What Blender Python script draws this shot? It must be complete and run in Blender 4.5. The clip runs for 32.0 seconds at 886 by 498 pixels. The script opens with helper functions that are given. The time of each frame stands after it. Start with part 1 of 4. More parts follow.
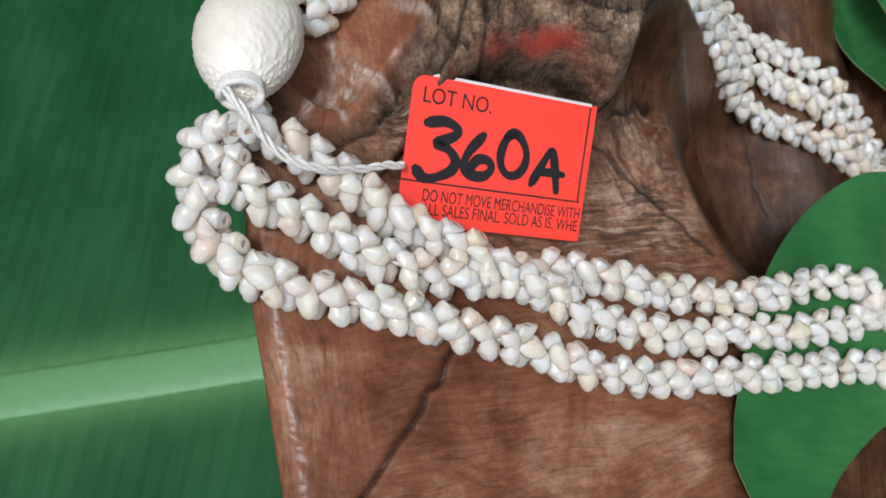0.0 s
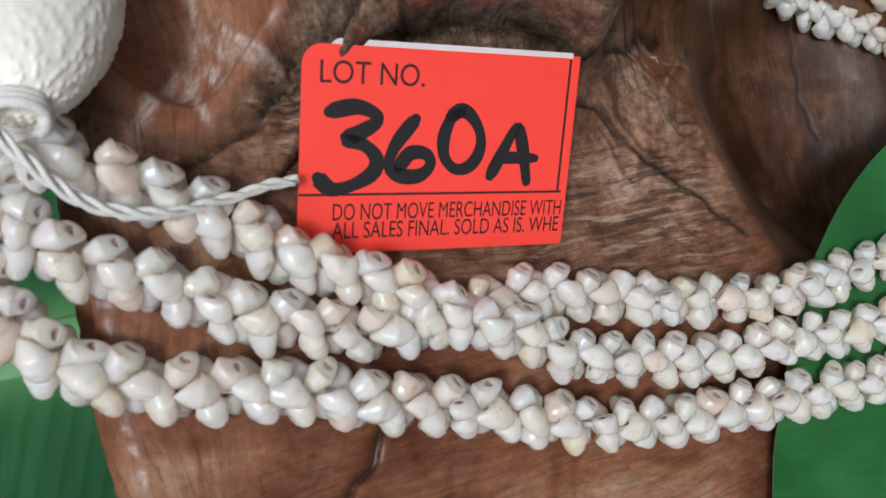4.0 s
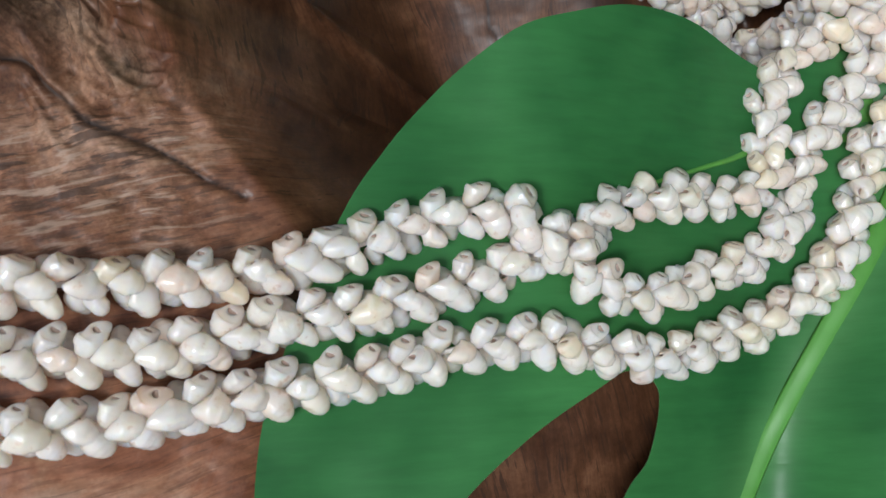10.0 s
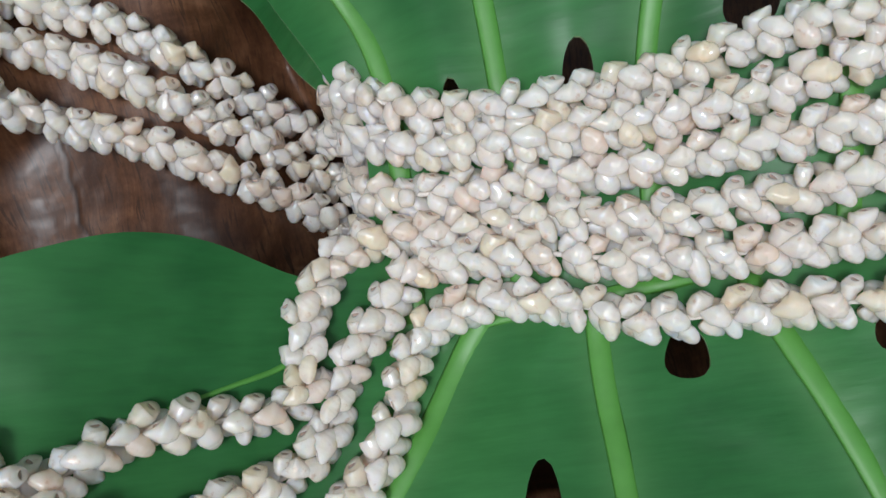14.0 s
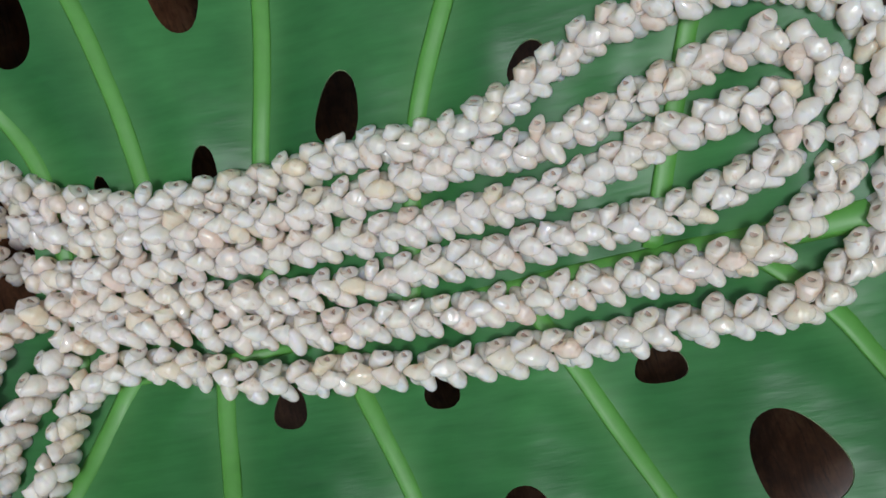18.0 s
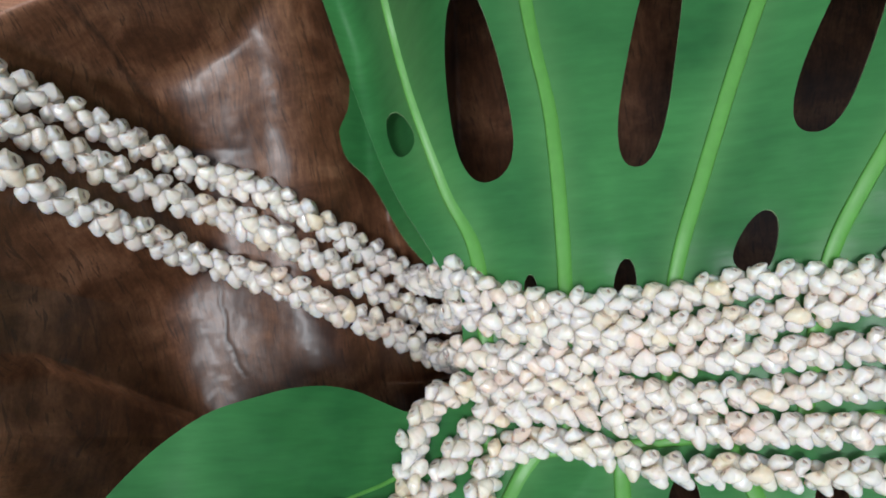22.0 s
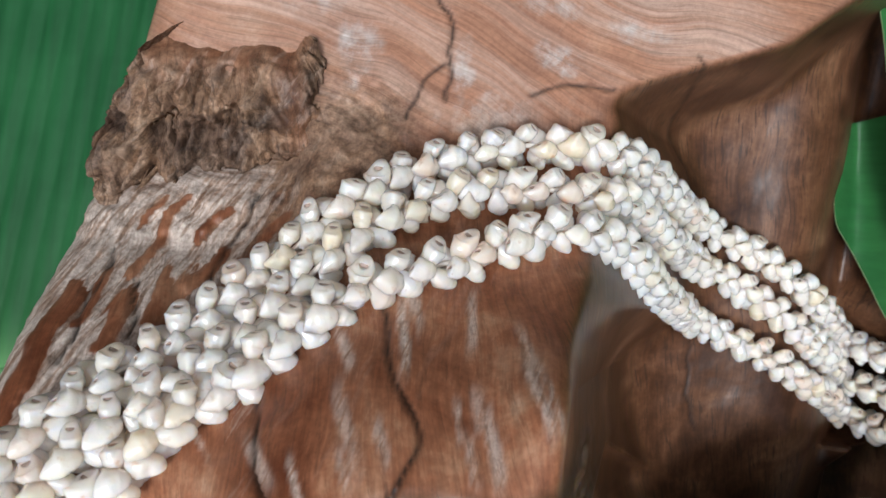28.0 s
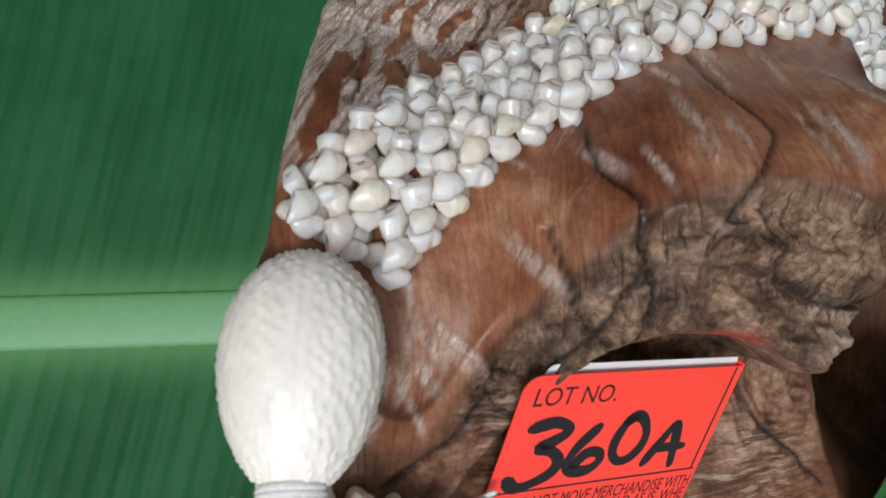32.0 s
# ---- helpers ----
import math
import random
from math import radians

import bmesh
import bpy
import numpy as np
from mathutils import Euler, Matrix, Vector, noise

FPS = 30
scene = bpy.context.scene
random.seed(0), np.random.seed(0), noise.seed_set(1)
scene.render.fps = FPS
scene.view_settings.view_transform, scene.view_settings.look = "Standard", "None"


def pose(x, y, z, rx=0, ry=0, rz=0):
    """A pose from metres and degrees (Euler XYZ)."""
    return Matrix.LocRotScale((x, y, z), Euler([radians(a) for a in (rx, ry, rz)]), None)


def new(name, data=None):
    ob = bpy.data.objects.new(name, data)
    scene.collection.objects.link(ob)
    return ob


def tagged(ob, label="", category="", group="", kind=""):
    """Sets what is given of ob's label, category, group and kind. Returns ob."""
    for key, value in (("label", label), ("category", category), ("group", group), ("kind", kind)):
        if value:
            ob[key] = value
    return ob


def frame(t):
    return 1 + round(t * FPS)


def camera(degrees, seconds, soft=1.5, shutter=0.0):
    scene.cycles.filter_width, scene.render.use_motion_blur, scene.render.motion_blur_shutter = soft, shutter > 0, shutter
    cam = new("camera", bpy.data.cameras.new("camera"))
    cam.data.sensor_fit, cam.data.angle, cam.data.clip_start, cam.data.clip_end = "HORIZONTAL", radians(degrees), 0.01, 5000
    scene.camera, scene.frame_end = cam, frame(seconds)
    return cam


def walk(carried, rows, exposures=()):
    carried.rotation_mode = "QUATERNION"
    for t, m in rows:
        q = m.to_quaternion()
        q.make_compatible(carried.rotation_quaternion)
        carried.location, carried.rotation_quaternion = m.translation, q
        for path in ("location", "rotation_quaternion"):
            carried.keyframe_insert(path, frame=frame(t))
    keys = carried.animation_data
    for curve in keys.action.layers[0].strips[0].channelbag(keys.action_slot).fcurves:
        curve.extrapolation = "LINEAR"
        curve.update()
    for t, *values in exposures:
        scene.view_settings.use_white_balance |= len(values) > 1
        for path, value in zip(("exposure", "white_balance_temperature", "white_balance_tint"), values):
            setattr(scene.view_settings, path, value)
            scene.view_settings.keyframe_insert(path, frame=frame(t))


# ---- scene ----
cam = camera(55.3, 32.0)
METRES, EYE, TILT, LEAN, TURN = 0.8, 0.36, -65.0, 0.0, 0.0
ROWS = [
    (0.0, 0.0, 0.0, 0.0, 0.0, 0.0, 0.0),
    (0.5, 0.0005, 0.028, 0.0207, -1.07, -2.97, 2.27),
    (1.0, 0.0016, 0.0405, 0.0324, -0.86, -6.56, 2.72),
    (1.5, 0.0022, 0.0508, 0.0372, -0.76, -9.31, 2.98),
    (2.0, 0.003, 0.0619, 0.0382, -0.37, -8.58, 2.97),
    (2.5, 0.006, 0.0663, 0.0381, 0.31, -8.69, 2.84),
    (4.5, 0.0301, 0.0704, 0.0338, 2.25, -9.91, 3.43),
    (5.0, 0.0382, 0.0734, 0.0333, 2.33, -9.78, 3.56),
    (5.5, 0.0489, 0.0781, 0.034, 2.45, -10.16, 3.67),
    (6.0, 0.059, 0.0797, 0.033, 2.57, -10.68, 3.77),
    (6.5, 0.0678, 0.0816, 0.0319, 2.44, -11.11, 3.87),
    (7.0, 0.0779, 0.0847, 0.0305, 2.52, -11.49, 3.97),
    (7.5, 0.0884, 0.0865, 0.0287, 3.03, -11.96, 4.3),
    (8.0, 0.1021, 0.0916, 0.0288, 4.06, -12.38, 4.51),
    (8.5, 0.1151, 0.0965, 0.0292, 4.67, -12.35, 4.71),
    (9.0, 0.1279, 0.1001, 0.027, 5.6, -12.65, 5.31),
    (9.5, 0.1407, 0.1054, 0.0251, 6.39, -13.11, 6.09),
    (10.0, 0.156, 0.1106, 0.0254, 6.75, -13.76, 6.75),
    (10.5, 0.1681, 0.1128, 0.0237, 6.8, -14.3, 7.04),
    (11.0, 0.1817, 0.1164, 0.0208, 6.09, -14.02, 7.15),
    (11.5, 0.1971, 0.116, 0.0267, 4.29, -12.64, 6.96),
    (12.0, 0.2074, 0.1187, 0.0325, 3.65, -11.66, 7.0),
    (12.5, 0.221, 0.1202, 0.0343, 3.6, -11.4, 7.03),
    (13.0, 0.2323, 0.1228, 0.0362, 3.53, -10.45, 7.43),
    (13.5, 0.243, 0.1279, 0.0397, 2.24, -9.2, 7.76),
    (14.0, 0.2572, 0.1307, 0.0433, 1.39, -8.63, 8.14),
    (14.5, 0.2701, 0.1305, 0.0459, 1.02, -9.0, 8.3),
    (16.5, 0.3132, 0.124, 0.0578, -2.48, -10.3, 9.44),
    (17.0, 0.3242, 0.1178, 0.0624, -3.67, -11.6, 9.2),
    (17.5, 0.3344, 0.1043, 0.0712, -4.42, -13.62, 8.26),
    (18.0, 0.3392, 0.0922, 0.0843, -5.56, -14.87, 7.53),
    (18.5, 0.347, 0.088, 0.1042, -5.74, -14.92, 8.19),
    (19.0, 0.354, 0.0765, 0.1173, -6.17, -15.67, 9.3),
    (19.5, 0.3407, 0.0527, 0.1319, -5.02, -16.98, 9.16),
    (20.0, 0.3113, 0.0436, 0.1394, -2.88, -16.76, 7.24),
    (20.5, 0.2843, 0.0454, 0.1424, -1.27, -16.82, 5.91),
    (21.0, 0.2639, 0.054, 0.1401, 0.01, -16.55, 4.93),
    (21.5, 0.2474, 0.0628, 0.1293, -0.46, -13.61, 3.59),
    (22.0, 0.2232, 0.0626, 0.1205, -0.77, -10.8, 2.71),
    (22.5, 0.2025, 0.0648, 0.1158, -1.24, -9.41, 3.1),
    (23.0, 0.1777, 0.0723, 0.1182, -1.11, -9.39, 4.13),
    (23.5, 0.1595, 0.0788, 0.131, -0.56, -10.09, 4.57),
    (24.0, 0.1403, 0.0837, 0.1434, -0.32, -10.5, 4.76),
    (24.5, 0.1223, 0.0884, 0.156, 0.25, -11.84, 4.12),
    (25.0, 0.1139, 0.087, 0.1691, 0.71, -13.44, 2.99),
    (25.5, 0.0962, 0.0853, 0.1791, 1.36, -15.73, 1.42),
    (27.5, 0.0344, 0.0993, 0.1963, -0.59, -21.68, -5.71),
    (28.0, 0.0236, 0.1049, 0.1913, -0.91, -22.53, -6.44),
    (28.5, 0.0118, 0.1054, 0.1845, -1.41, -22.79, -7.39),
    (29.0, -0.0015, 0.1078, 0.1769, -1.8, -22.67, -8.6),
    (29.5, -0.0165, 0.1113, 0.1691, -1.58, -23.17, -9.45),
    (30.0, -0.0211, 0.1097, 0.1638, -1.53, -23.32, -9.93),
    (30.5, -0.0253, 0.1035, 0.1547, -1.71, -23.12, -9.81),
    (31.0, -0.0348, 0.0967, 0.1409, -2.08, -21.16, -9.41),
    (31.5, -0.0391, 0.0884, 0.13, -2.56, -18.9, -8.62),
    (32.0, -0.0386, 0.085, 0.1171, -2.18, -18.15, -7.56),
]
EXPOSURES = [(t, stops, 5950, 9) for t, stops in ((0.0, 0.42), (2.0, 0.18), (6.0, 0.30), (8.0, 0.36), (10.0, 0.40), (12.0, 0.45), (13.0, 0.42), (14.0, 0.2), (17.0, 0.0), (21.0, 0.27), (24.0, 0.85), (25.5, 0.9), (28.0, 0.80), (30.0, 0.6), (32.0, 0.36))]
cam.data.dof.use_dof, cam.data.dof.focus_distance, cam.data.dof.aperture_fstop = True, 0.170, 38.0
walk(cam, [(t, pose(0, 0, EYE, TILT, LEAN, TURN) @ pose(METRES * x, METRES * y, METRES * z, 90 + pitch, roll, yaw)) for t, x, y, z, yaw, pitch, roll in ROWS], EXPOSURES)

# ---- light: a bright, soft day with the sun behind thin cloud, high to one side of the log ----
world = bpy.data.worlds.new("world")
scene.world = world
world.use_nodes = True
wn = world.node_tree.nodes
sky = wn.new("ShaderNodeTexSky")
sky.sky_type = "NISHITA"
sky.sun_disc = False
SUN_HEIGHT, SUN_TURN = 69.0, -155.0
sky.sun_elevation, sky.sun_rotation = radians(SUN_HEIGHT), radians(SUN_TURN)
sky.air_density, sky.dust_density = 0.7, 3.0
wn["Background"].inputs[1].default_value = 0.118
cloud = wn.new("ShaderNodeHueSaturation")  # thin cloud takes most of the blue out of the sky
cloud.inputs["Saturation"].default_value = 0.3
world.node_tree.links.new(sky.outputs[0], cloud.inputs["Color"])
world.node_tree.links.new(cloud.outputs[0], wn["Background"].inputs[0])
sun = new("sun", bpy.data.lights.new("sun", "SUN"))
sun.data.energy, sun.data.angle, sun.data.color = 1.5, radians(13), (1.0, 0.985, 0.96)
sun.matrix_world = pose(0, 0, 2, SUN_HEIGHT - 90, 0, -SUN_TURN)

MM = 0.001
BASE = 110.0  # millimetres from the table leaf to the plan's zero height


# ---- materials ----
def material(name):
    m = bpy.data.materials.new(name)
    m.use_nodes = True
    return m, m.node_tree.nodes, m.node_tree.links, m.node_tree.nodes["Principled BSDF"]


def node(nodes, kind, **values):
    n = nodes.new("ShaderNode" + kind)
    for key, value in values.items():
        if key in n.inputs:
            n.inputs[key].default_value = value
    return n


def ramp(nodes, *stops):
    r = nodes.new("ShaderNodeValToRGB")
    e = r.color_ramp.elements
    while len(e) < len(stops):
        e.new(0.5)
    for el, (at, col) in zip(e, stops):
        el.position, el.color = at, (*col, 1)
    return r


def mix(nodes, links, fac, a, b, how="MIX"):
    n = nodes.new("ShaderNodeMix")
    n.data_type, n.blend_type = "RGBA", how
    for slot, v in ((0, fac), (6, a), (7, b)):
        if isinstance(v, (int, float)):
            n.inputs[slot].default_value = v
        elif isinstance(v, tuple):
            n.inputs[slot].default_value = (*v, 1)
        else:
            links.new(v, n.inputs[slot])
    return n.outputs[2]


def coords(nodes, links, scale=(1, 1, 1), turn=(0, 0, 0)):
    tc = nodes.new("ShaderNodeTexCoord")
    mp = nodes.new("ShaderNodeMapping")
    mp.inputs["Scale"].default_value = scale
    mp.inputs["Rotation"].default_value = [radians(a) for a in turn]
    links.new(tc.outputs["Object"], mp.inputs[0])
    return mp.outputs[0]


def bump(nodes, links, bsdf, height, strength, distance):
    b = node(nodes, "Bump", Strength=strength, Distance=distance)
    links.new(height, b.inputs["Height"])
    links.new(b.outputs[0], bsdf.inputs["Normal"])
    return b


def plain(name, colour, rough=0.5, spot=0.12, size=300.0, metal=0.0):
    m, n, l, b = material(name)
    nz = node(n, "TexNoise", Scale=size, Detail=4.0)
    l.new(coords(n, l), nz.inputs[0])
    dark = tuple(c * (1 - spot) for c in colour)
    r = ramp(n, (0.3, dark), (0.7, colour))
    l.new(nz.outputs[0], r.inputs[0])
    l.new(r.outputs[0], b.inputs["Base Color"])
    b.inputs["Roughness"].default_value, b.inputs["Metallic"].default_value = rough, metal
    bump(n, l, b, nz.outputs[0], 0.15, 0.0003)
    return m


def wood_material():
    m, n, l, b = material("root_wood")
    here = coords(n, l)

    def wander(vec, scale, far):
        swirl = node(n, "TexNoise", Scale=scale, Detail=2.0, Roughness=0.5)
        l.new(here, swirl.inputs[0])
        amount = n.new("ShaderNodeVectorMath")
        amount.operation = "MULTIPLY_ADD"
        l.new(swirl.outputs[1], amount.inputs[0])
        amount.inputs[1].default_value = (far, far, far)
        l.new(vec, amount.inputs[2])
        return amount.outputs[0]

    bent = wander(here, 24.0, 0.010)
    swept = wander(here, 17.0, 0.034)

    def along(scale, turn):
        first = n.new("ShaderNodeMapping")
        first.inputs["Rotation"].default_value = (0, 0, radians(turn))
        second = n.new("ShaderNodeMapping")
        second.inputs["Scale"].default_value = scale
        l.new(swept if turn > 100 else bent, first.inputs[0])
        l.new(first.outputs[0], second.inputs[0])
        return second.outputs[0]

    def math_node(how, a, c):
        k = n.new("ShaderNodeMath")
        k.operation = how
        for slot, v in ((0, a), (1, c)):
            if isinstance(v, (int, float)):
                k.inputs[slot].default_value = v
            else:
                l.new(v, k.inputs[slot])
        return k.outputs[0]

    def stepped(value, lo, hi):
        r = n.new("ShaderNodeMapRange")
        r.interpolation_type = "SMOOTHSTEP"
        r.inputs[1].default_value, r.inputs[2].default_value = lo, hi
        l.new(value, r.inputs[0])
        return r.outputs[0]

    def attribute(name):
        a = node(n, "Attribute")
        a.attribute_name = name
        return a

    zone, split, way, flow = attribute("zone"), attribute("split"), attribute("way"), attribute("flow")
    sep = n.new("ShaderNodeSeparateColor")
    l.new(zone.outputs["Color"], sep.inputs[0])
    flank = zone.outputs["Alpha"]

    def streaks(scale, detail, rough, turns):
        """Lines along the root, and across it where the wood turns"""
        made = []
        for turn in turns:
            t = node(n, "TexNoise", Scale=1.0, Detail=detail, Roughness=rough, Distortion=0.3)
            l.new(along(scale, turn), t.inputs[0])
            made.append(t.outputs[0])
        behind = node(n, "TexNoise", Scale=1.0, Detail=detail, Roughness=rough, Distortion=0.5)
        l.new(along((scale[0] * 0.8, scale[1] * 0.3, scale[2] * 0.3), 112), behind.inputs[0])
        return mix(n, l, flow.outputs["Fac"], mix(n, l, way.outputs["Fac"], made[0], made[1]), behind.outputs[0])

    grain = streaks((300, 50, 50), 8.0, 0.66, (-6, 72))
    fine = streaks((1300, 120, 120), 3.0, 0.65, (-6, 72))
    pores = streaks((1500, 110, 110), 2.0, 0.55, (-12, 76))
    fibre = streaks((800, 95, 95), 5.0, 0.6, (22, 80))
    mottle = node(n, "TexNoise", Scale=120.0, Detail=9.0, Roughness=0.74)
    l.new(here, mottle.inputs[0])
    wide = node(n, "TexNoise", Scale=42.0, Detail=7.0, Roughness=0.62, Distortion=0.6)
    l.new(here, wide.inputs[0])
    chisel = node(n, "TexNoise", Scale=1.0, Detail=7.0, Roughness=0.62)
    l.new(along((230, 36, 36), 22), chisel.inputs[0])
    blotch = math_node("ADD", math_node("MULTIPLY", wide.outputs[0], 0.60), math_node("ADD", math_node("MULTIPLY", grain, 0.20), math_node("MULTIPLY", mottle.outputs[0], 0.20)))
    warm = ramp(n, (0.36, (0.10, 0.030, 0.013)), (0.45, (0.162, 0.058, 0.027)), (0.53, (0.240, 0.098, 0.049)), (0.59, (0.31, 0.155, 0.086)), (0.66, (0.41, 0.26, 0.17)))
    l.new(blotch, warm.inputs[0])
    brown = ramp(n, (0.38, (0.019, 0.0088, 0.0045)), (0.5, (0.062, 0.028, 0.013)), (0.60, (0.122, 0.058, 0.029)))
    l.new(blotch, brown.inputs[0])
    grey = ramp(n, (0.34, (0.045, 0.03, 0.021)), (0.45, (0.17, 0.115, 0.078)), (0.55, (0.31, 0.22, 0.155)), (0.68, (0.46, 0.37, 0.29)))
    l.new(mottle.outputs[0], grey.inputs[0])
    tint = ramp(n, (0.42, (0.52, 0.48, 0.46)), (0.50, (0.86, 0.75, 0.64)), (0.60, (0.80, 0.76, 0.73)))
    l.new(wide.outputs[0], tint.inputs[0])
    stone = mix(n, l, 1.0, grey.outputs[0], tint.outputs[0], "MULTIPLY")
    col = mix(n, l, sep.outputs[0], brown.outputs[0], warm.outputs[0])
    long_flow = node(n, "TexNoise", Scale=1.0, Detail=7.0, Roughness=0.6, Distortion=0.8)
    l.new(along((120, 13, 13), 112), long_flow.inputs[0])
    bleached = math_node("MULTIPLY", math_node("MULTIPLY", flow.outputs["Fac"], stepped(sep.outputs[0], 0.6, 0.95)), stepped(long_flow.outputs[0], 0.40, 0.66))
    col = mix(n, l, math_node("MULTIPLY", flow.outputs["Fac"], 0.5), col, (0.37, 0.205, 0.135))
    col = mix(n, l, math_node("MULTIPLY", bleached, 0.55), col, (0.47, 0.35, 0.28))
    rough = sep.outputs[1]
    col = mix(n, l, rough, col, stone)
    cut = math_node("ADD", chisel.outputs[0], math_node("MULTIPLY", flank, 0.2))
    marks = math_node("MULTIPLY", math_node("MULTIPLY", stepped(cut, 0.57, 0.62), sep.outputs[0]), math_node("ADD", 0.05, math_node("MULTIPLY", flank, 0.9)))
    scar = attribute("scar")
    dusty = math_node("MULTIPLY", math_node("MULTIPLY", scar.outputs["Fac"], flow.outputs["Fac"]), stepped(mottle.outputs[0], 0.36, 0.60))
    col = mix(n, l, math_node("MULTIPLY", dusty, 0.85), col, (0.43, 0.385, 0.35))
    marks = math_node("MAXIMUM", marks, math_node("MULTIPLY", scar.outputs["Fac"], math_node("SUBTRACT", 0.8, math_node("MULTIPLY", flow.outputs["Fac"], 0.8))))
    rough = math_node("MAXIMUM", rough, math_node("MULTIPLY", marks, 0.7))
    worn = mix(n, l, stepped(fibre, 0.36, 0.58), (0.25, 0.16, 0.11), (0.55, 0.46, 0.39))
    col = mix(n, l, marks, col, worn)
    col = mix(n, l, 0.15, col, stepped(fine, 0.34, 0.66), "OVERLAY")
    speck = node(n, "TexNoise", Scale=900.0, Detail=4.0, Roughness=0.7)
    l.new(here, speck.inputs[0])
    col = mix(n, l, math_node("ADD", 0.1, math_node("MULTIPLY", rough, 0.25)), col, stepped(speck.outputs[0], 0.32, 0.68), "OVERLAY")
    carved = math_node("MULTIPLY", stepped(fibre, 0.54, 0.59), math_node("ADD", 0.05, math_node("MULTIPLY", math_node("MULTIPLY", rough, way.outputs["Fac"]), 1.6)))
    raised = math_node("MULTIPLY", stepped(fibre, 0.46, 0.36), math_node("MULTIPLY", math_node("MULTIPLY", rough, way.outputs["Fac"]), 1.6))
    col = mix(n, l, raised, col, (0.36, 0.26, 0.19))
    col = mix(n, l, carved, col, (0.045, 0.027, 0.018))
    col = mix(n, l, math_node("MULTIPLY", stepped(pores, 0.60, 0.63), math_node("SUBTRACT", 0.75, math_node("MULTIPLY", sep.outputs[0], 0.55))), col, (0.03, 0.016, 0.010))
    paint = math_node("MULTIPLY", sep.outputs[2], stepped(mottle.outputs[0], 0.34, 0.5))
    col = mix(n, l, paint, col, (0.50, 0.065, 0.035))
    col = mix(n, l, split.outputs["Fac"], col, (0.012, 0.008, 0.006))
    l.new(col, b.inputs["Base Color"])
    rr = n.new("ShaderNodeMapRange")
    rr.inputs[3].default_value, rr.inputs[4].default_value = 0.36, 0.8
    l.new(rough, rr.inputs[0])
    b.inputs["Specular IOR Level"].default_value = 0.21
    shine = n.new("ShaderNodeMapRange")
    shine.inputs[3].default_value, shine.inputs[4].default_value = 0.085, 0.0
    l.new(rough, shine.inputs[0])
    l.new(shine.outputs[0], b.inputs["Coat Weight"])
    b.inputs["Coat Roughness"].default_value = 0.22
    l.new(math_node("ADD", rr.outputs[0], math_node("MULTIPLY", math_node("SUBTRACT", grain, 0.5), 0.12)), b.inputs["Roughness"])
    relief = math_node("ADD", math_node("MULTIPLY", fibre, math_node("MULTIPLY", way.outputs["Fac"], math_node("MULTIPLY", rough, -3.0))), math_node("MULTIPLY", fine, 0.4))
    relief = math_node("ADD", relief, math_node("MULTIPLY", mottle.outputs[0], math_node("MULTIPLY", rough, 2.0)))
    bp = bump(n, l, b, relief, 0.5, 0.0009)
    br = n.new("ShaderNodeMapRange")
    br.inputs[3].default_value, br.inputs[4].default_value = 0.14, 0.7
    l.new(rough, br.inputs[0])
    l.new(br.outputs[0], bp.inputs["Strength"])
    return m


def leaf_material(name, dark, light, rough, vein_scale, turn=0.0, through_light=0.16, shine=0.38):
    m, n, l, b = material(name)
    wide = node(n, "TexNoise", Scale=28.0, Detail=4.0, Roughness=0.55)
    l.new(coords(n, l), wide.inputs[0])
    fine = node(n, "TexNoise", Scale=1.0, Detail=3.0)
    l.new(coords(n, l, vein_scale, (0, 0, turn)), fine.inputs[0])
    r = ramp(n, (0.3, dark), (0.7, light))
    l.new(wide.outputs[0], r.inputs[0])
    col = mix(n, l, 0.3, r.outputs[0], fine.outputs[0], "SOFT_LIGHT")
    l.new(col, b.inputs["Base Color"])
    b.inputs["Roughness"].default_value = rough
    b.inputs["Specular IOR Level"].default_value = shine
    stripe = node(n, "Attribute")
    stripe.attribute_name = "rib"
    col = mix(n, l, stripe.outputs["Fac"], col, (0.14, 0.32, 0.11))
    l.new(col, b.inputs["Base Color"])
    bump(n, l, b, fine.outputs[0], 0.2, 0.0006)
    glow = node(n, "BsdfTranslucent")
    l.new(mix(n, l, 1.0, col, (1.9, 2.1, 0.9), "MULTIPLY"), glow.inputs[0])
    both = node(n, "MixShader", Fac=through_light)
    l.new(b.outputs[0], both.inputs[1])
    l.new(glow.outputs[0], both.inputs[2])
    l.new(both.outputs[0], n["Material Output"].inputs[0])
    return m


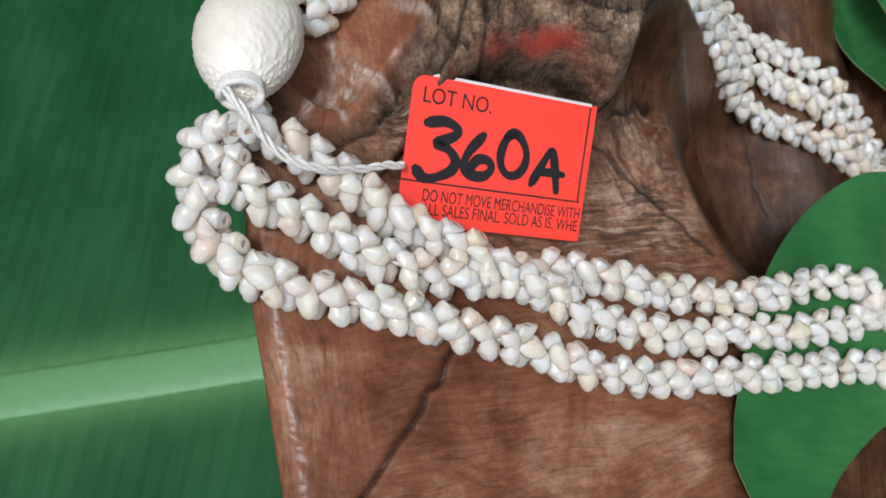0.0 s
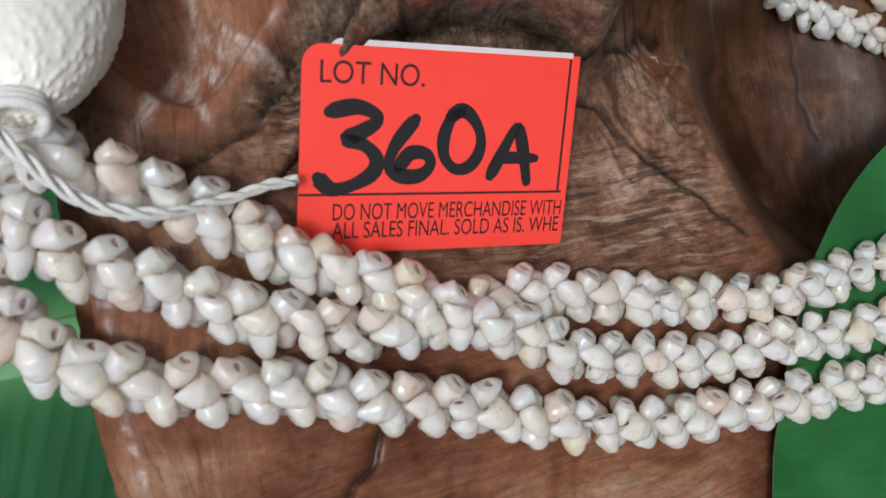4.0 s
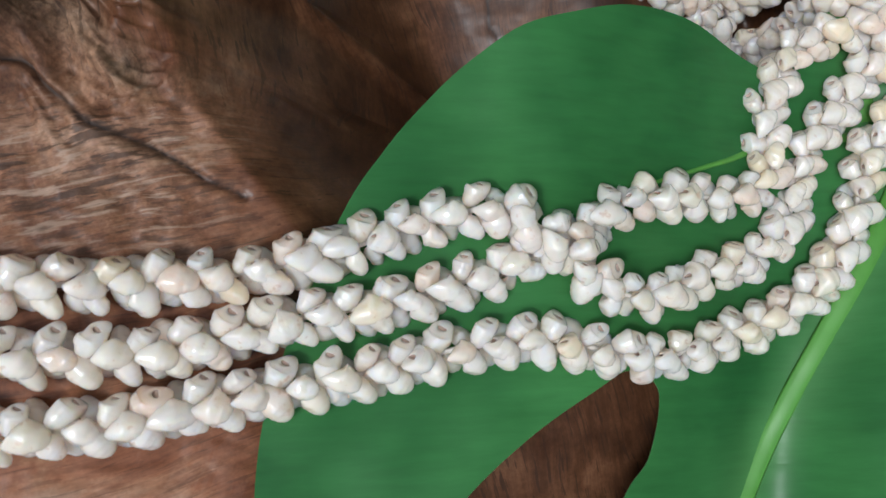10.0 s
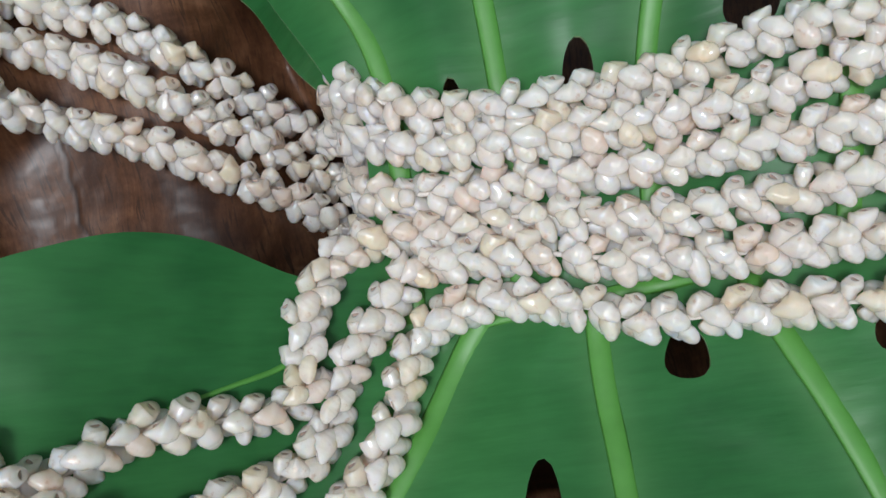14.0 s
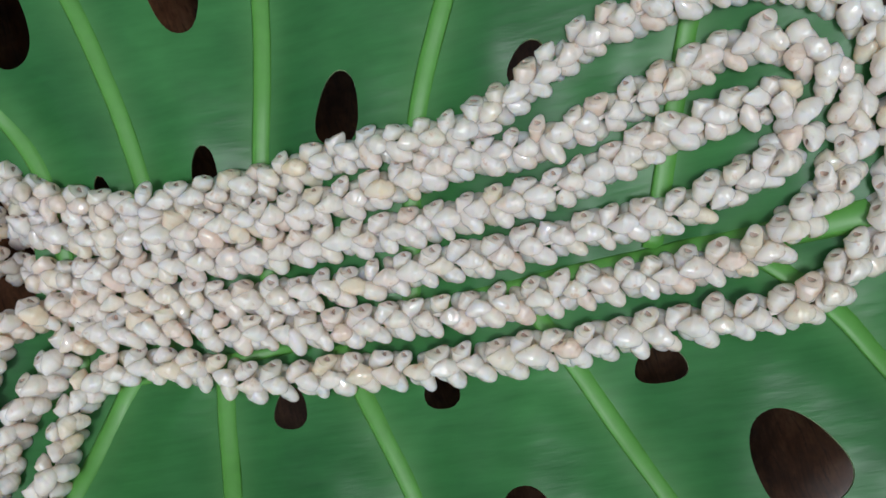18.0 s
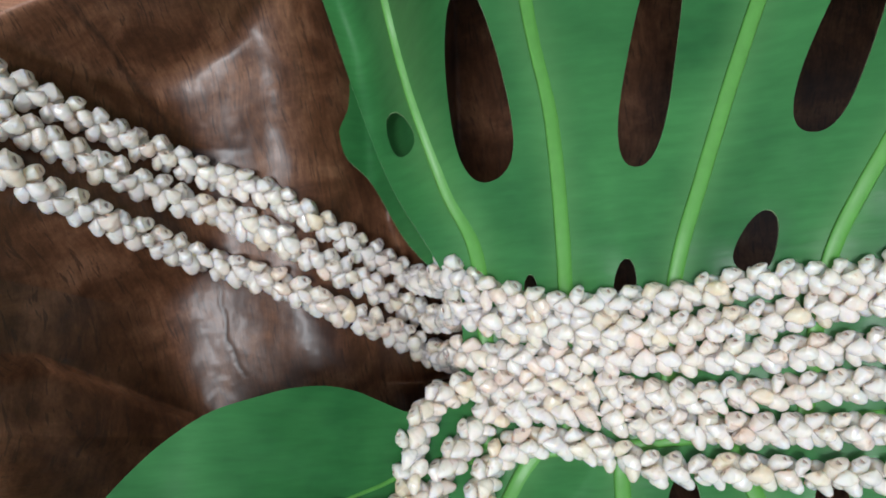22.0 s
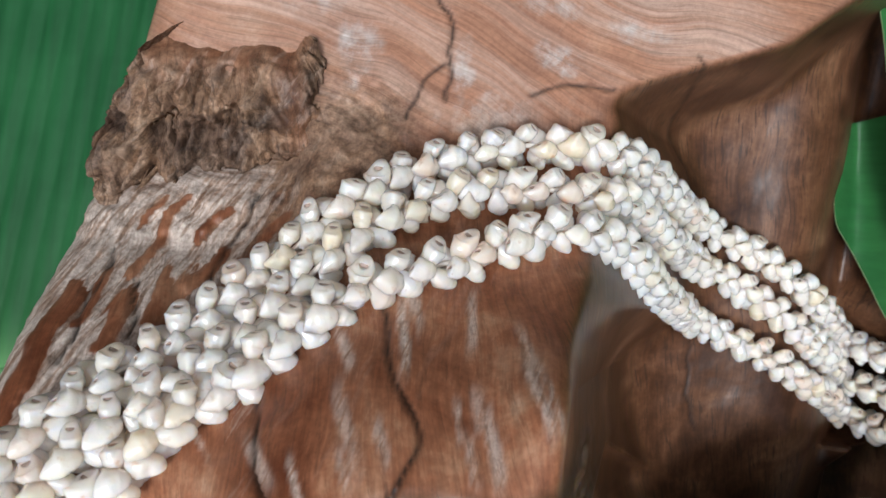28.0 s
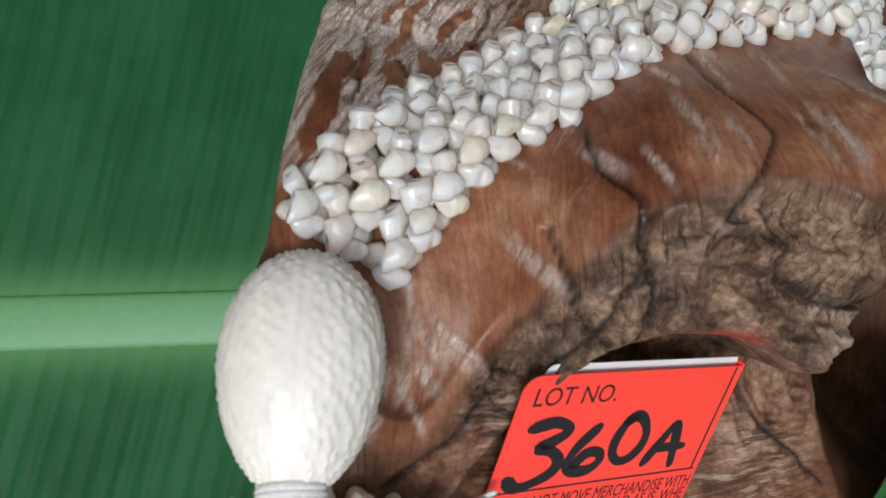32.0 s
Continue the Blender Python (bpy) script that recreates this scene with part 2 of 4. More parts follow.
def shell_material():
    m, n, l, b = material("cream_shell")
    info = n.new("ShaderNodeObjectInfo")
    geo = n.new("ShaderNodeNewGeometry")
    s = n.new("ShaderNodeMath")
    s.operation = "ADD"
    l.new(info.outputs["Random"], s.inputs[0])
    l.new(geo.outputs["Random Per Island"], s.inputs[1])
    f = n.new("ShaderNodeMath")
    f.operation = "FRACT"
    l.new(s.outputs[0], f.inputs[0])
    base = ramp(n, (0.0, (0.94, 0.75, 0.54)), (0.08, (0.97, 0.85, 0.71)), (0.35, (0.985, 0.895, 0.82)), (0.7, (0.985, 0.905, 0.84)), (0.85, (0.97, 0.83, 0.75)), (1.0, (0.94, 0.70, 0.59)))
    l.new(f.outputs[0], base.inputs[0])
    off = n.new("ShaderNodeVectorMath")
    off.operation = "MULTIPLY_ADD"
    off.inputs[1].default_value = (0.7, 0.9, 0.8)
    l.new(f.outputs[0], off.inputs[0])
    l.new(coords(n, l), off.inputs[2])
    cloud = node(n, "TexNoise", Scale=260.0, Detail=3.0, Roughness=0.6)
    l.new(off.outputs[0], cloud.inputs[0])
    cr = ramp(n, (0.35, (0, 0, 0)), (0.7, (0.55, 0.55, 0.55)))
    l.new(cloud.outputs[0], cr.inputs[0])
    col = mix(n, l, cr.outputs[0], base.outputs[0], (0.97, 0.86, 0.74))
    freck = node(n, "TexNoise", Scale=480.0, Detail=4.0, Roughness=0.65)
    l.new(off.outputs[0], freck.inputs[0])
    fr = ramp(n, (0.61, (0, 0, 0)), (0.70, (0.6, 0.6, 0.6)))
    l.new(freck.outputs[0], fr.inputs[0])
    col = mix(n, l, fr.outputs[0], col, (0.58, 0.30, 0.14))
    l.new(col, b.inputs["Base Color"])
    b.inputs["Roughness"].default_value = 0.22
    b.inputs["Specular IOR Level"].default_value = 0.5
    b.inputs["Coat Weight"].default_value = 1.0
    b.inputs["Coat Roughness"].default_value = 0.05
    b.inputs["Subsurface Weight"].default_value = 1.0
    b.inputs["Subsurface Radius"].default_value = (0.0034, 0.0028, 0.0022)
    b.inputs["Subsurface Scale"].default_value = 1.0
    fine = node(n, "TexNoise", Scale=360.0, Detail=3.0)
    l.new(off.outputs[0], fine.inputs[0])
    bump(n, l, b, fine.outputs[0], 0.4, 0.0010)
    thin = node(n, "BsdfTranslucent", Color=(0.99, 0.92, 0.83, 1))
    both = node(n, "MixShader", Fac=0.34)
    l.new(b.outputs[0], both.inputs[1])
    l.new(thin.outputs[0], both.inputs[2])
    l.new(both.outputs[0], n["Material Output"].inputs[0])
    return m


WOOD = wood_material()
LEAF = leaf_material("glossy_leaf", (0.023, 0.112, 0.031), (0.052, 0.198, 0.056), 0.33, (90, 500, 90), 0.0, 0.16, 0.18)
LEAF_RIM = plain("leaf_rim", (0.30, 0.42, 0.20), 0.5)
VEIN = plain("leaf_vein", (0.085, 0.27, 0.042), 0.45)
BANANA = leaf_material("banana_leaf", (0.010, 0.064, 0.020), (0.019, 0.098, 0.032), 0.55, (420, 10, 90), 0.0, 0.12, 0.12)
BANANA_RIB = plain("banana_rib", (0.12, 0.29, 0.11), 0.5)
SHELL = shell_material()
# brown that paints the shade of the hollow mouth into the shells
GAPE_SHADE = plain("gape_shade", (0.52, 0.37, 0.29), 0.5, 0.5, 900.0)
COWRIE = plain("white_cowrie", (0.87, 0.80, 0.69), 0.38, 0.14, 260.0)
THREAD = plain("white_thread", (0.80, 0.76, 0.70), 0.9, 0.2, 1500.0)
RED_CARD = plain("red_card", (0.97, 0.062, 0.038), 0.45, 0.04, 200.0)
WHITE_CARD = plain("white_card", (0.8, 0.79, 0.77), 0.6, 0.05)
PRINT = plain("dark_print", (0.04, 0.008, 0.008), 0.6, 0.1)
INK = plain("marker_ink", (0.010, 0.008, 0.009), 0.7, 0.2)
WALL = plain("unseen_dark_wall", (0.055, 0.06, 0.042), 0.8, 0.4, 20.0)
TABLE = plain("table_wood", (0.16, 0.10, 0.06), 0.5, 0.4, 30.0)


# ---- building helpers ----
def mesh_object(name, verts, faces, mats, parent=None, label="", smooth=True):
    me = bpy.data.meshes.new(name)
    me.from_pydata([tuple(v) for v in verts], [], faces)
    for m in mats if isinstance(mats, (list, tuple)) else (mats,):
        me.materials.append(m)
    if smooth:
        me.polygons.foreach_set("use_smooth", [True] * len(me.polygons))
    me.update()
    ob = new(name, me)
    if parent:
        ob.parent = parent
    if label:
        ob["label"] = label
    return ob


def spline(points, step):
    """Even steps along a smooth line through points."""
    p = np.array(points, float)
    t = np.linspace(0, len(p) - 1, 24 * (len(p) - 1) + 1)
    i = np.clip(t.astype(int), 0, len(p) - 2)
    f = (t - i)[:, None]
    a, b, c, d = p[np.maximum(i - 1, 0)], p[i], p[i + 1], p[np.minimum(i + 2, len(p) - 1)]
    q = 0.5 * (2 * b + (c - a) * f + (2 * a - 5 * b + 4 * c - d) * f ** 2 + (3 * b - a - 3 * c + d) * f ** 3)
    s = np.concatenate(([0], np.cumsum(np.linalg.norm(np.diff(q[:, :3], axis=0), axis=1))))
    at = np.linspace(0, s[-1], max(2, int(s[-1] / step) + 1))
    return np.stack([np.interp(at, s, q[:, k]) for k in range(q.shape[1])], 1)


def tube(name, path, radii, mat, parent=None, sides=8, flat=1.0, up=(0, 0, 1), label=""):
    """A tapered tube in millimetres of the plan along path, pressed flat along up."""
    path = np.asarray(path, float)
    radii = np.broadcast_to(np.asarray(radii, float), (len(path),))
    d = np.gradient(path, axis=0)
    d /= np.linalg.norm(d, axis=1, keepdims=True) + 1e-9
    side = np.cross(d, np.array(up, float))
    side /= np.linalg.norm(side, axis=1, keepdims=True) + 1e-9
    top = np.cross(side, d)
    verts, faces = [], []
    for k in range(len(path)):
        for j in range(sides):
            a = 2 * math.pi * j / sides
            verts.append((path[k] + radii[k] * (math.cos(a) * side[k] + flat * math.sin(a) * top[k])) * MM + (0, 0, BASE * MM))
    for k in range(len(path) - 1):
        for j in range(sides):
            a, b = k * sides + j, k * sides + (j + 1) % sides
            faces.append((a, a + sides, b + sides, b))
    faces += [tuple(range(sides)), tuple(range((len(path) - 1) * sides, len(path) * sides))[::-1]]
    return mesh_object(name, verts, faces, mat, parent, label)


def table(*pts):
    p = np.array(pts, float)
    t = np.linspace(0, len(p) - 1, 40 * len(p))
    i = np.clip(t.astype(int), 0, len(p) - 2)
    f = (t - i)[:, None]
    a, b, c, d = p[np.maximum(i - 1, 0)], p[i], p[i + 1], p[np.minimum(i + 2, len(p) - 1)]
    q = 0.5 * (2 * b + (c - a) * f + (2 * a - 5 * b + 4 * c - d) * f ** 2 + (3 * b - a - 3 * c + d) * f ** 3)
    x = np.maximum.accumulate(q[:, 0])
    return lambda v: np.interp(v, x, q[:, 1])
def smax(a, b, k):
    return 0.5 * (a + b + np.sqrt((a - b) ** 2 + k * k))
def smin(a, b, k):
    return -smax(-a, -b, k)
LIP = table((-60, 119), (-44.7, 117), (-34, 104), (-22, 99.5), (-10.4, 117.4), (3, 133.9), (13.2, 141), (25, 145), (38, 144), (46, 147), (60, 153), (75, 165))
TOP = table((40, 104), (88, 112), (110, 116), (132, 119), (144, 115), (157, 104), (167, 92), (178, 80), (190, 68), (205, 57), (225, 53), (260, 50), (340, 40))
RIDGE = table((60, 54), (90, 49), (118, 45), (143, 44), (162, 47.5), (180, 54.5), (210, 63.5), (222, 66), (236, 100), (244, 111), (300, 180), (340, 215))
LEFT = table((-60, -20), (0, -26), (26, -31), (46, -35), (64, -38.5), (94, -42.2), (123, -47.5), (135, -48), (153, -48.2), (165, -48.7), (182, -48.6), (190, -47.9), (194, -46.6), (205, -43.2), (212, -42), (260, -36), (345, -30))
SHELF_EDGE = table((0, 110), (60, 95), (89, 79), (104, 69), (118, 63), (133, 60), (160, 58))
RIB = table((40, 58), (60, 50), (70, 46), (100, 33), (125, 23), (150, 7), (170, -6), (190, -9), (205, -6), (225, -2), (242, 1), (275, 11), (300, 19), (322, 25), (350, 36), (420, 60))
LOW_SLOPE = table((100, 0.35), (180, 0.35), (230, 0.3), (275, 0.1), (400, 0.1))
LOW_LIP = table((-60, 14), (-30, 16), (-20, 18), (-9, 19), (1, 19), (14, 21), (22, 23), (33, 24.5), (41, 27), (46, 18), (60, 12), (75, 10))
RIM = table((100, 60), (131, 62), (135, 172), (150, 181), (160, 181), (186, 166), (212, 157), (242, 148), (300, 146))
def ease(v):
    v = np.clip(v, 0, 1)
    return v * v * (3 - 2 * v)
def leaf_height(x, y):
    far = smax(y - 226, 0, 8)
    x, y = x + 0.3 * far, y - far
    over = smax(y - 105, 0, 14) - 3
    low = smax(105 - y, 0, 14) - 3
    side = ease((x - 156) / 33)
    bend = np.clip(over - 45, 0, 75)
    z = RIB(x) + side * (0.28 * over + 0.0095 * bend ** 2) + far * (0.2 + 1.0 * side)
    z = z + side * low * LOW_SLOPE(x) - 0.0015 * side * low ** 2
    z = z + 6 * np.exp(-((x - 195) / 35) ** 2) * ease((over - 40) / 40)
    return z + (1 - side) * ((0.5 - 0.45 * ease((y - 130) / 40)) * over - 0.0012 * low ** 2)
def wood_height(x, y):
    shelf = 72.5 - 0.53 * (x - 10) + 0.2 * (np.minimum(y, 115) - 64) - 3 * np.maximum(y - LIP(x) - 4, 0)
    shelf = shelf - np.interp(y, (75, 120), (0.05, 1.7)) * np.maximum(x - SHELF_EDGE(y), 0)
    shelf = shelf - 5.5 * np.exp(-(((x - 15) / 27) ** 2 + ((y - 97) / 17) ** 2))
    top = TOP(y) + 7 * np.exp(-((x - 45) / 7) ** 2 - ((y - 158) / 10) ** 2)
    ahead = np.maximum(LIP(x) - y, 0)
    front = TOP(LIP(x)) + 1 - 0.52 * ahead - 3.4 * np.maximum(ahead - LOW_LIP(x), 0)
    hill = smin(top, front, 1.8)
    hill = smin(hill, top - np.interp(y, (110, 140, 158, 174, 205, 218, 232, 250), (2.2, 2.9, 2.9, 1.75, 1.4, 1.7, 2.6, 3.0)) * (x - RIDGE(y) - 2), 2.0)
    hill = hill - 17 * ease((6 - x) / 18) * np.exp(-((y - 198) / 12) ** 2)
    hill = hill - 20 * ease((16 - x) / 32) * (1 - ease((y - 176) / 22))
    left = ease((x - 125) / 60)
    edge = np.maximum(RIM(y), 165)
    floor = (1 - left) * (-19 + 0.3 * (y - 140) + 0.0085 * (np.clip(x, 84, 108) - 108) ** 2 + 0.0055 * (np.clip(x, 108, 170) - 108) ** 2) + left * (leaf_height(x, y) - 55) + 20 * np.exp(-((x - edge - 6) / 6) ** 2) * ease((y - 120) / 20) - 75 * ease((x - edge - 13) / 10)
    z = smax(smax(shelf, hill, 6.0), floor, 9.0)
    z = z - 0.10 * np.maximum(7 - (x - LEFT(y)), 0) ** 2
    return z
def lay(x, y):
    "Where a thing lies: the higher of wood and leaf"
    return np.maximum(wood_height(x, y), np.where((x > np.maximum(RIM(y), 66)), leaf_height(x, y), -200))


def spot(x, y, z):
    return ((x) * MM, (y) * MM, (z + BASE) * MM)


# ---- table and the leaf spread on it ----
bm = bmesh.new()
bmesh.ops.create_cube(bm, size=1.0, matrix=Matrix.Translation((0.1, 0.1, -0.086)) @ Matrix.Diagonal((2.4, 1.6, 0.04, 1)))
bmesh.ops.bevel(bm, geom=bm.edges[:], offset=0.006, segments=2, affect="EDGES")
me = bpy.data.meshes.new("table_top")
bm.to_mesh(me)
me.materials.append(TABLE)
tagged(new("table_top", me), "brown wooden table top under the leaves", "table top", kind="structure")


def unseen_wall(name, x0, y0, x1, y1):
    """One plain dark unseen wall by the table, added to block low sky light."""
    bm = bmesh.new()
    bmesh.ops.create_cube(bm, size=1.0, matrix=Matrix.Translation(((x0 + x1) / 2, (y0 + y1) / 2, 0.55)) @ Matrix.Diagonal((x1 - x0, y1 - y0, 1.232, 1)))
    bmesh.ops.bevel(bm, geom=bm.edges[:], offset=0.004, segments=1, affect="EDGES")
    me = bpy.data.meshes.new(name)
    bm.to_mesh(me)
    me.materials.append(WALL)
    tagged(new(name, me), "unseen plain dark green-brown wall added to block low sky light", "wall", kind="structure")


# added on three sides to darken reflections; the south stays open to the sky
unseen_wall("wall_north", -1.10, 0.866, 1.30, 0.896)
unseen_wall("wall_west", -1.096, -0.694, -1.066, 0.864)
unseen_wall("wall_east", 1.266, -0.694, 1.296, 0.864)


def banana_rib_y(x):
    return 117 + 0.133 * (x + 100)


def banana_leaf():
    top = tagged(new("banana_leaf"), "large matt green banana leaf spread flat under the log", "leaf")
    xs, ys = np.arange(-480, 330, 1.6), np.concatenate((np.arange(-170, 90, 8.0), np.arange(90, 160, 4.0), np.arange(160, 420, 8.0)))
    X, Y = np.meshgrid(xs, ys)
    off = Y - banana_rib_y(X)
    u = X - 0.12 * off
    wave = np.sin(u * 2 * math.pi / 10.5 + 1.3 * np.sin(u * 0.05)) + 0.5 * np.sin(u * 2 * math.pi / 4.3 + 2 * np.sin(u * 0.11))
    Z = 0.75 * wave * (1 - np.exp(-(off / 15.0) ** 2)) * (0.6 + 0.4 * np.sin(u * 0.071) ** 2) + 3.0 * np.sin(X * 0.017) * np.sin(Y * 0.012) - 12.0 + 0.115 * (np.minimum(X, -40) + 100)
    V = np.stack((X, Y, Z), -1).reshape(-1, 3) * MM
    w = len(xs)
    F = [(r * w + c, r * w + c + 1, (r + 1) * w + c + 1, (r + 1) * w + c) for r in range(len(ys) - 1) for c in range(w - 1)]
    ob = mesh_object("blade", V, F, BANANA, top)
    pale = np.exp(-np.abs(off / 19.0) ** 3) * 0.55 + 0.22 * np.exp(-np.abs(off) / 30.0)
    ob.data.attributes.new("rib", "FLOAT", "POINT").data.foreach_set("value", pale.reshape(-1))
    path = [(x, banana_rib_y(x), -121.9 + 0.115 * (min(x, -40) + 100) + 3.0 * math.sin(x * 0.017) * math.sin(banana_rib_y(x) * 0.012)) for x in range(-480, 331, 10)]
    tube("midrib", path, np.linspace(11.5, 10.5, len(path)), BANANA_RIB, top, 20, 0.16, label="pale green midrib")
    return top


banana_leaf()


# ---- the polished root ----
def root():
    top = tagged(new("root_wood"), "polished brown piece of root wood with rough cracked hollow", "driftwood")
    xs = np.concatenate((np.arange(-40, 192, 0.7), np.arange(192, 460, 3.0)))
    ys = np.concatenate((np.arange(-40, 20, 2.5), np.arange(20, 98, 0.7), np.arange(98, 158, 0.45), np.arange(158, 250, 0.7), np.arange(250, 345, 2.5)))
    X, Y = np.meshgrid(xs, ys)
    X = X + (LEFT(Y) + 40) * np.clip(-X / 40, 0, 1)
    Z = wood_height(X, Y)
    rough = rough_zone(X, Y)
    n1 = np.array([[noise.fractal((x * 0.06, y * 0.06, 3.0), 1.0, 2.0, 5) for x in xs] for y in ys])
    n2 = np.array([[noise.noise((x * 0.35 + 0.2 * y, y * 0.35 - 0.1 * x, 9.0)) for x in xs] for y in ys])
    n3 = np.array([[noise.fractal((x * 0.16, y * 0.16, 20.0), 0.7, 2.2, 4) for x in xs] for y in ys])
    n4 = np.array([[noise.ridged_multi_fractal((x * 0.07 + 7, y * 0.09, 2.0), 0.9, 2.1, 5, 1.0, 1.6) for x in xs] for y in ys])
    n5 = np.array([[noise.fractal((x * 0.3, y * 0.3, 31.0), 0.8, 2.1, 3) for x in xs] for y in ys])
    hollow = np.clip((LIP(X) - 1 - Y) / 6, 0, 1) * np.clip((Y - 96) / 12, 0, 1) * np.clip((66 - X) / 8, 0, 1)
    n6 = np.array([[noise.fractal((x * 0.075 + 0.8 * noise.noise((x * 0.06, y * 0.06, 4.0)), y * 0.30 + 2.2 * noise.noise((x * 0.05, y * 0.05, 1.0)), 44.0), 0.8, 2.0, 3) for x in xs] for y in ys])
    carved = np.clip((LIP(X) + 2 - Y) / 10, 0, 1) * np.clip((92 - X) / 20, 0, 1) * np.clip((128 - Y) / 10, 0, 1)
    Z = Z + 0.4 * n1 - carved * 0.75 * np.abs(n6) + rough * (2.4 * n1 + 0.7 * n2 - 2.6 * np.abs(n3)) + hollow * (4.5 * (n4 - 1.0) - 1.6 * np.abs(n5))
    n7 = np.array([[noise.fractal(((0.92 * x - 0.39 * y) * 0.30, (0.39 * x + 0.92 * y) * 0.035, 12.0), 0.8, 2.0, 3) for x in xs] for y in ys])
    strip = strips(X, Y, n3)
    Z = Z - flank_zone(X, Y) * (1 - strip) * (0.7 + 1.7 * np.abs(n7))
    split, dirt = cracks(X, Y)
    Z = Z - split - 6.5 * np.exp(-(((X + 5) / 8) ** 2 + ((Y - 112) / 7) ** 2))
    Z = np.maximum(Z, -100.0)
    # the front face is undercut: below its lower lip the wood runs back under the hill
    past = LIP(X) - Y - LOW_LIP(X)
    Y = Y + 11.0 * ease((X + 24) / 12) * ease((58 - X) / 12) * ease(past / 9.0) * (1 - ease((past - 11) / 26))
    V = np.stack((X, Y, Z + BASE), -1).reshape(-1, 3) * MM
    w, h = len(xs), len(ys)
    F = [(r * w + c, r * w + c + 1, (r + 1) * w + c + 1, (r + 1) * w + c) for r in range(h - 1) for c in range(w - 1)]
    edge = [c for c in range(w)] + [r * w + w - 1 for r in range(1, h)] + [(h - 1) * w + c for c in range(w - 2, -1, -1)] + [r * w for r in range(h - 2, 0, -1)]
    V = np.concatenate((V, [(V[e][0], V[e][1], -0.064) for e in edge]))
    k = len(edge)
    F += [(edge[j], w * h + j, w * h + (j + 1) % k, edge[(j + 1) % k]) for j in range(k)]
    F.append(tuple(w * h + j for j in range(k))[::-1])
    ob = mesh_object("trunk", V, F, WOOD, top)
    att = ob.data.color_attributes.new("zone", "FLOAT_COLOR", "POINT")
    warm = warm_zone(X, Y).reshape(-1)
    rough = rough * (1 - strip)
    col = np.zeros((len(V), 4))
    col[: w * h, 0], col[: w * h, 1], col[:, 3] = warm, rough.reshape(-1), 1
    col[: w * h, 3] = (flank_zone(X, Y) * (1 - strip)).reshape(-1)
    paint = np.exp(-((past - 1.6) / 1.3) ** 2) * ease((X + 12) / 8) * ease((34 - X) / 8) * (0.4 + 0.6 * ease((X - 6) / 18)) * np.clip(0.75 + 1.6 * n3, 0, 1)
    col[: w * h, 2] = 0.9 * paint.reshape(-1)
    col[w * h :, 1] = 0.6
    att.data.foreach_set("color", col.reshape(-1))
    att = ob.data.attributes.new("split", "FLOAT", "POINT")
    att.data.foreach_set("value", np.concatenate((np.clip(dirt.reshape(-1), 0, 1), np.zeros(k))))
    turned = np.concatenate((way_zone(X, Y).reshape(-1), np.zeros(k)))
    ob.data.attributes.new("way", "FLOAT", "POINT").data.foreach_set("value", turned)
    flowing = np.concatenate((flow_zone(X, Y).reshape(-1), np.zeros(k)))
    ob.data.attributes.new("flow", "FLOAT", "POINT").data.foreach_set("value", flowing)
    scar = np.concatenate((np.maximum(scars(X, Y), patches(X, Y, n3)).reshape(-1), np.zeros(k)))
    ob.data.attributes.new("scar", "FLOAT", "POINT").data.foreach_set("value", scar)
    knot(top)
    return top


def scars(x, y):
    """Long pale grey sanding scars across the polished front band."""
    rng = random.Random(21)
    worn = 0 * x
    for k in range(30):
        at = rng.uniform(-30, 46)
        up = rng.uniform(3, 30) if k > 8 else rng.uniform(4, 14)
        cx, cy = at, float(LIP(at)) + up
        tilt = (float(LIP(at + 2)) - float(LIP(at - 2))) / 4
        dx, dy = -0.55 * tilt + rng.uniform(-0.15, 0.15), 1.0
        size = math.hypot(dx, dy)
        dx, dy = dx / size, dy / size
        along, across = (x - cx) * dx + (y - cy) * dy, (x - cx) * dy - (y - cy) * dx
        long, wide = rng.uniform(2.0, 6.5), rng.uniform(0.5, 1.3)
        worn = np.maximum(worn, rng.uniform(0.5, 1.0) * np.exp(-np.abs(along / long) ** 4 - np.abs((across + 0.6 * np.sin(along * 0.4)) / wide) ** 4))
    return worn


def strips(x, y, uneven):
    """Red polished strips left standing between the worn grey fibres of the flank."""
    left = 0 * x
    for x0, y0, x1, y1, half in STRIPS:
        dx, dy = x1 - x0, y1 - y0
        size = math.hypot(dx, dy)
        dx, dy = dx / size, dy / size
        along, across = (x - x0) * dx + (y - y0) * dy - size / 2, (x - x0) * dy - (y - y0) * dx
        far = (np.abs(along) / (size / 2)) ** 6 + (np.abs(across + 0.5 * np.sin(along * 0.5 + x0)) / half) ** 4 + 0.6 * uneven
        left = np.maximum(left, np.clip((1.2 - far) / 0.5, 0, 1))
    return left


def patches(x, y, uneven):
    """Grey weathered patches on the flat top behind the hill."""
    worn = 0 * x
    for cx, cy, rx, ry in ((9, 253, 4, 3), (-4, 238, 9, 5), (49, 240, 6, 3), (52, 227, 5, 3.5), (38, 212, 10, 5), (30, 222, 2.5, 7), (70, 236, 7, 2.5), (6, 224, 5, 6)):
        far = ((x - cx) / rx) ** 2 + ((y - cy) / ry) ** 2 + 1.8 * uneven
        worn = np.maximum(worn, np.clip((1.6 - far) / 2.2, 0, 1))
    return worn


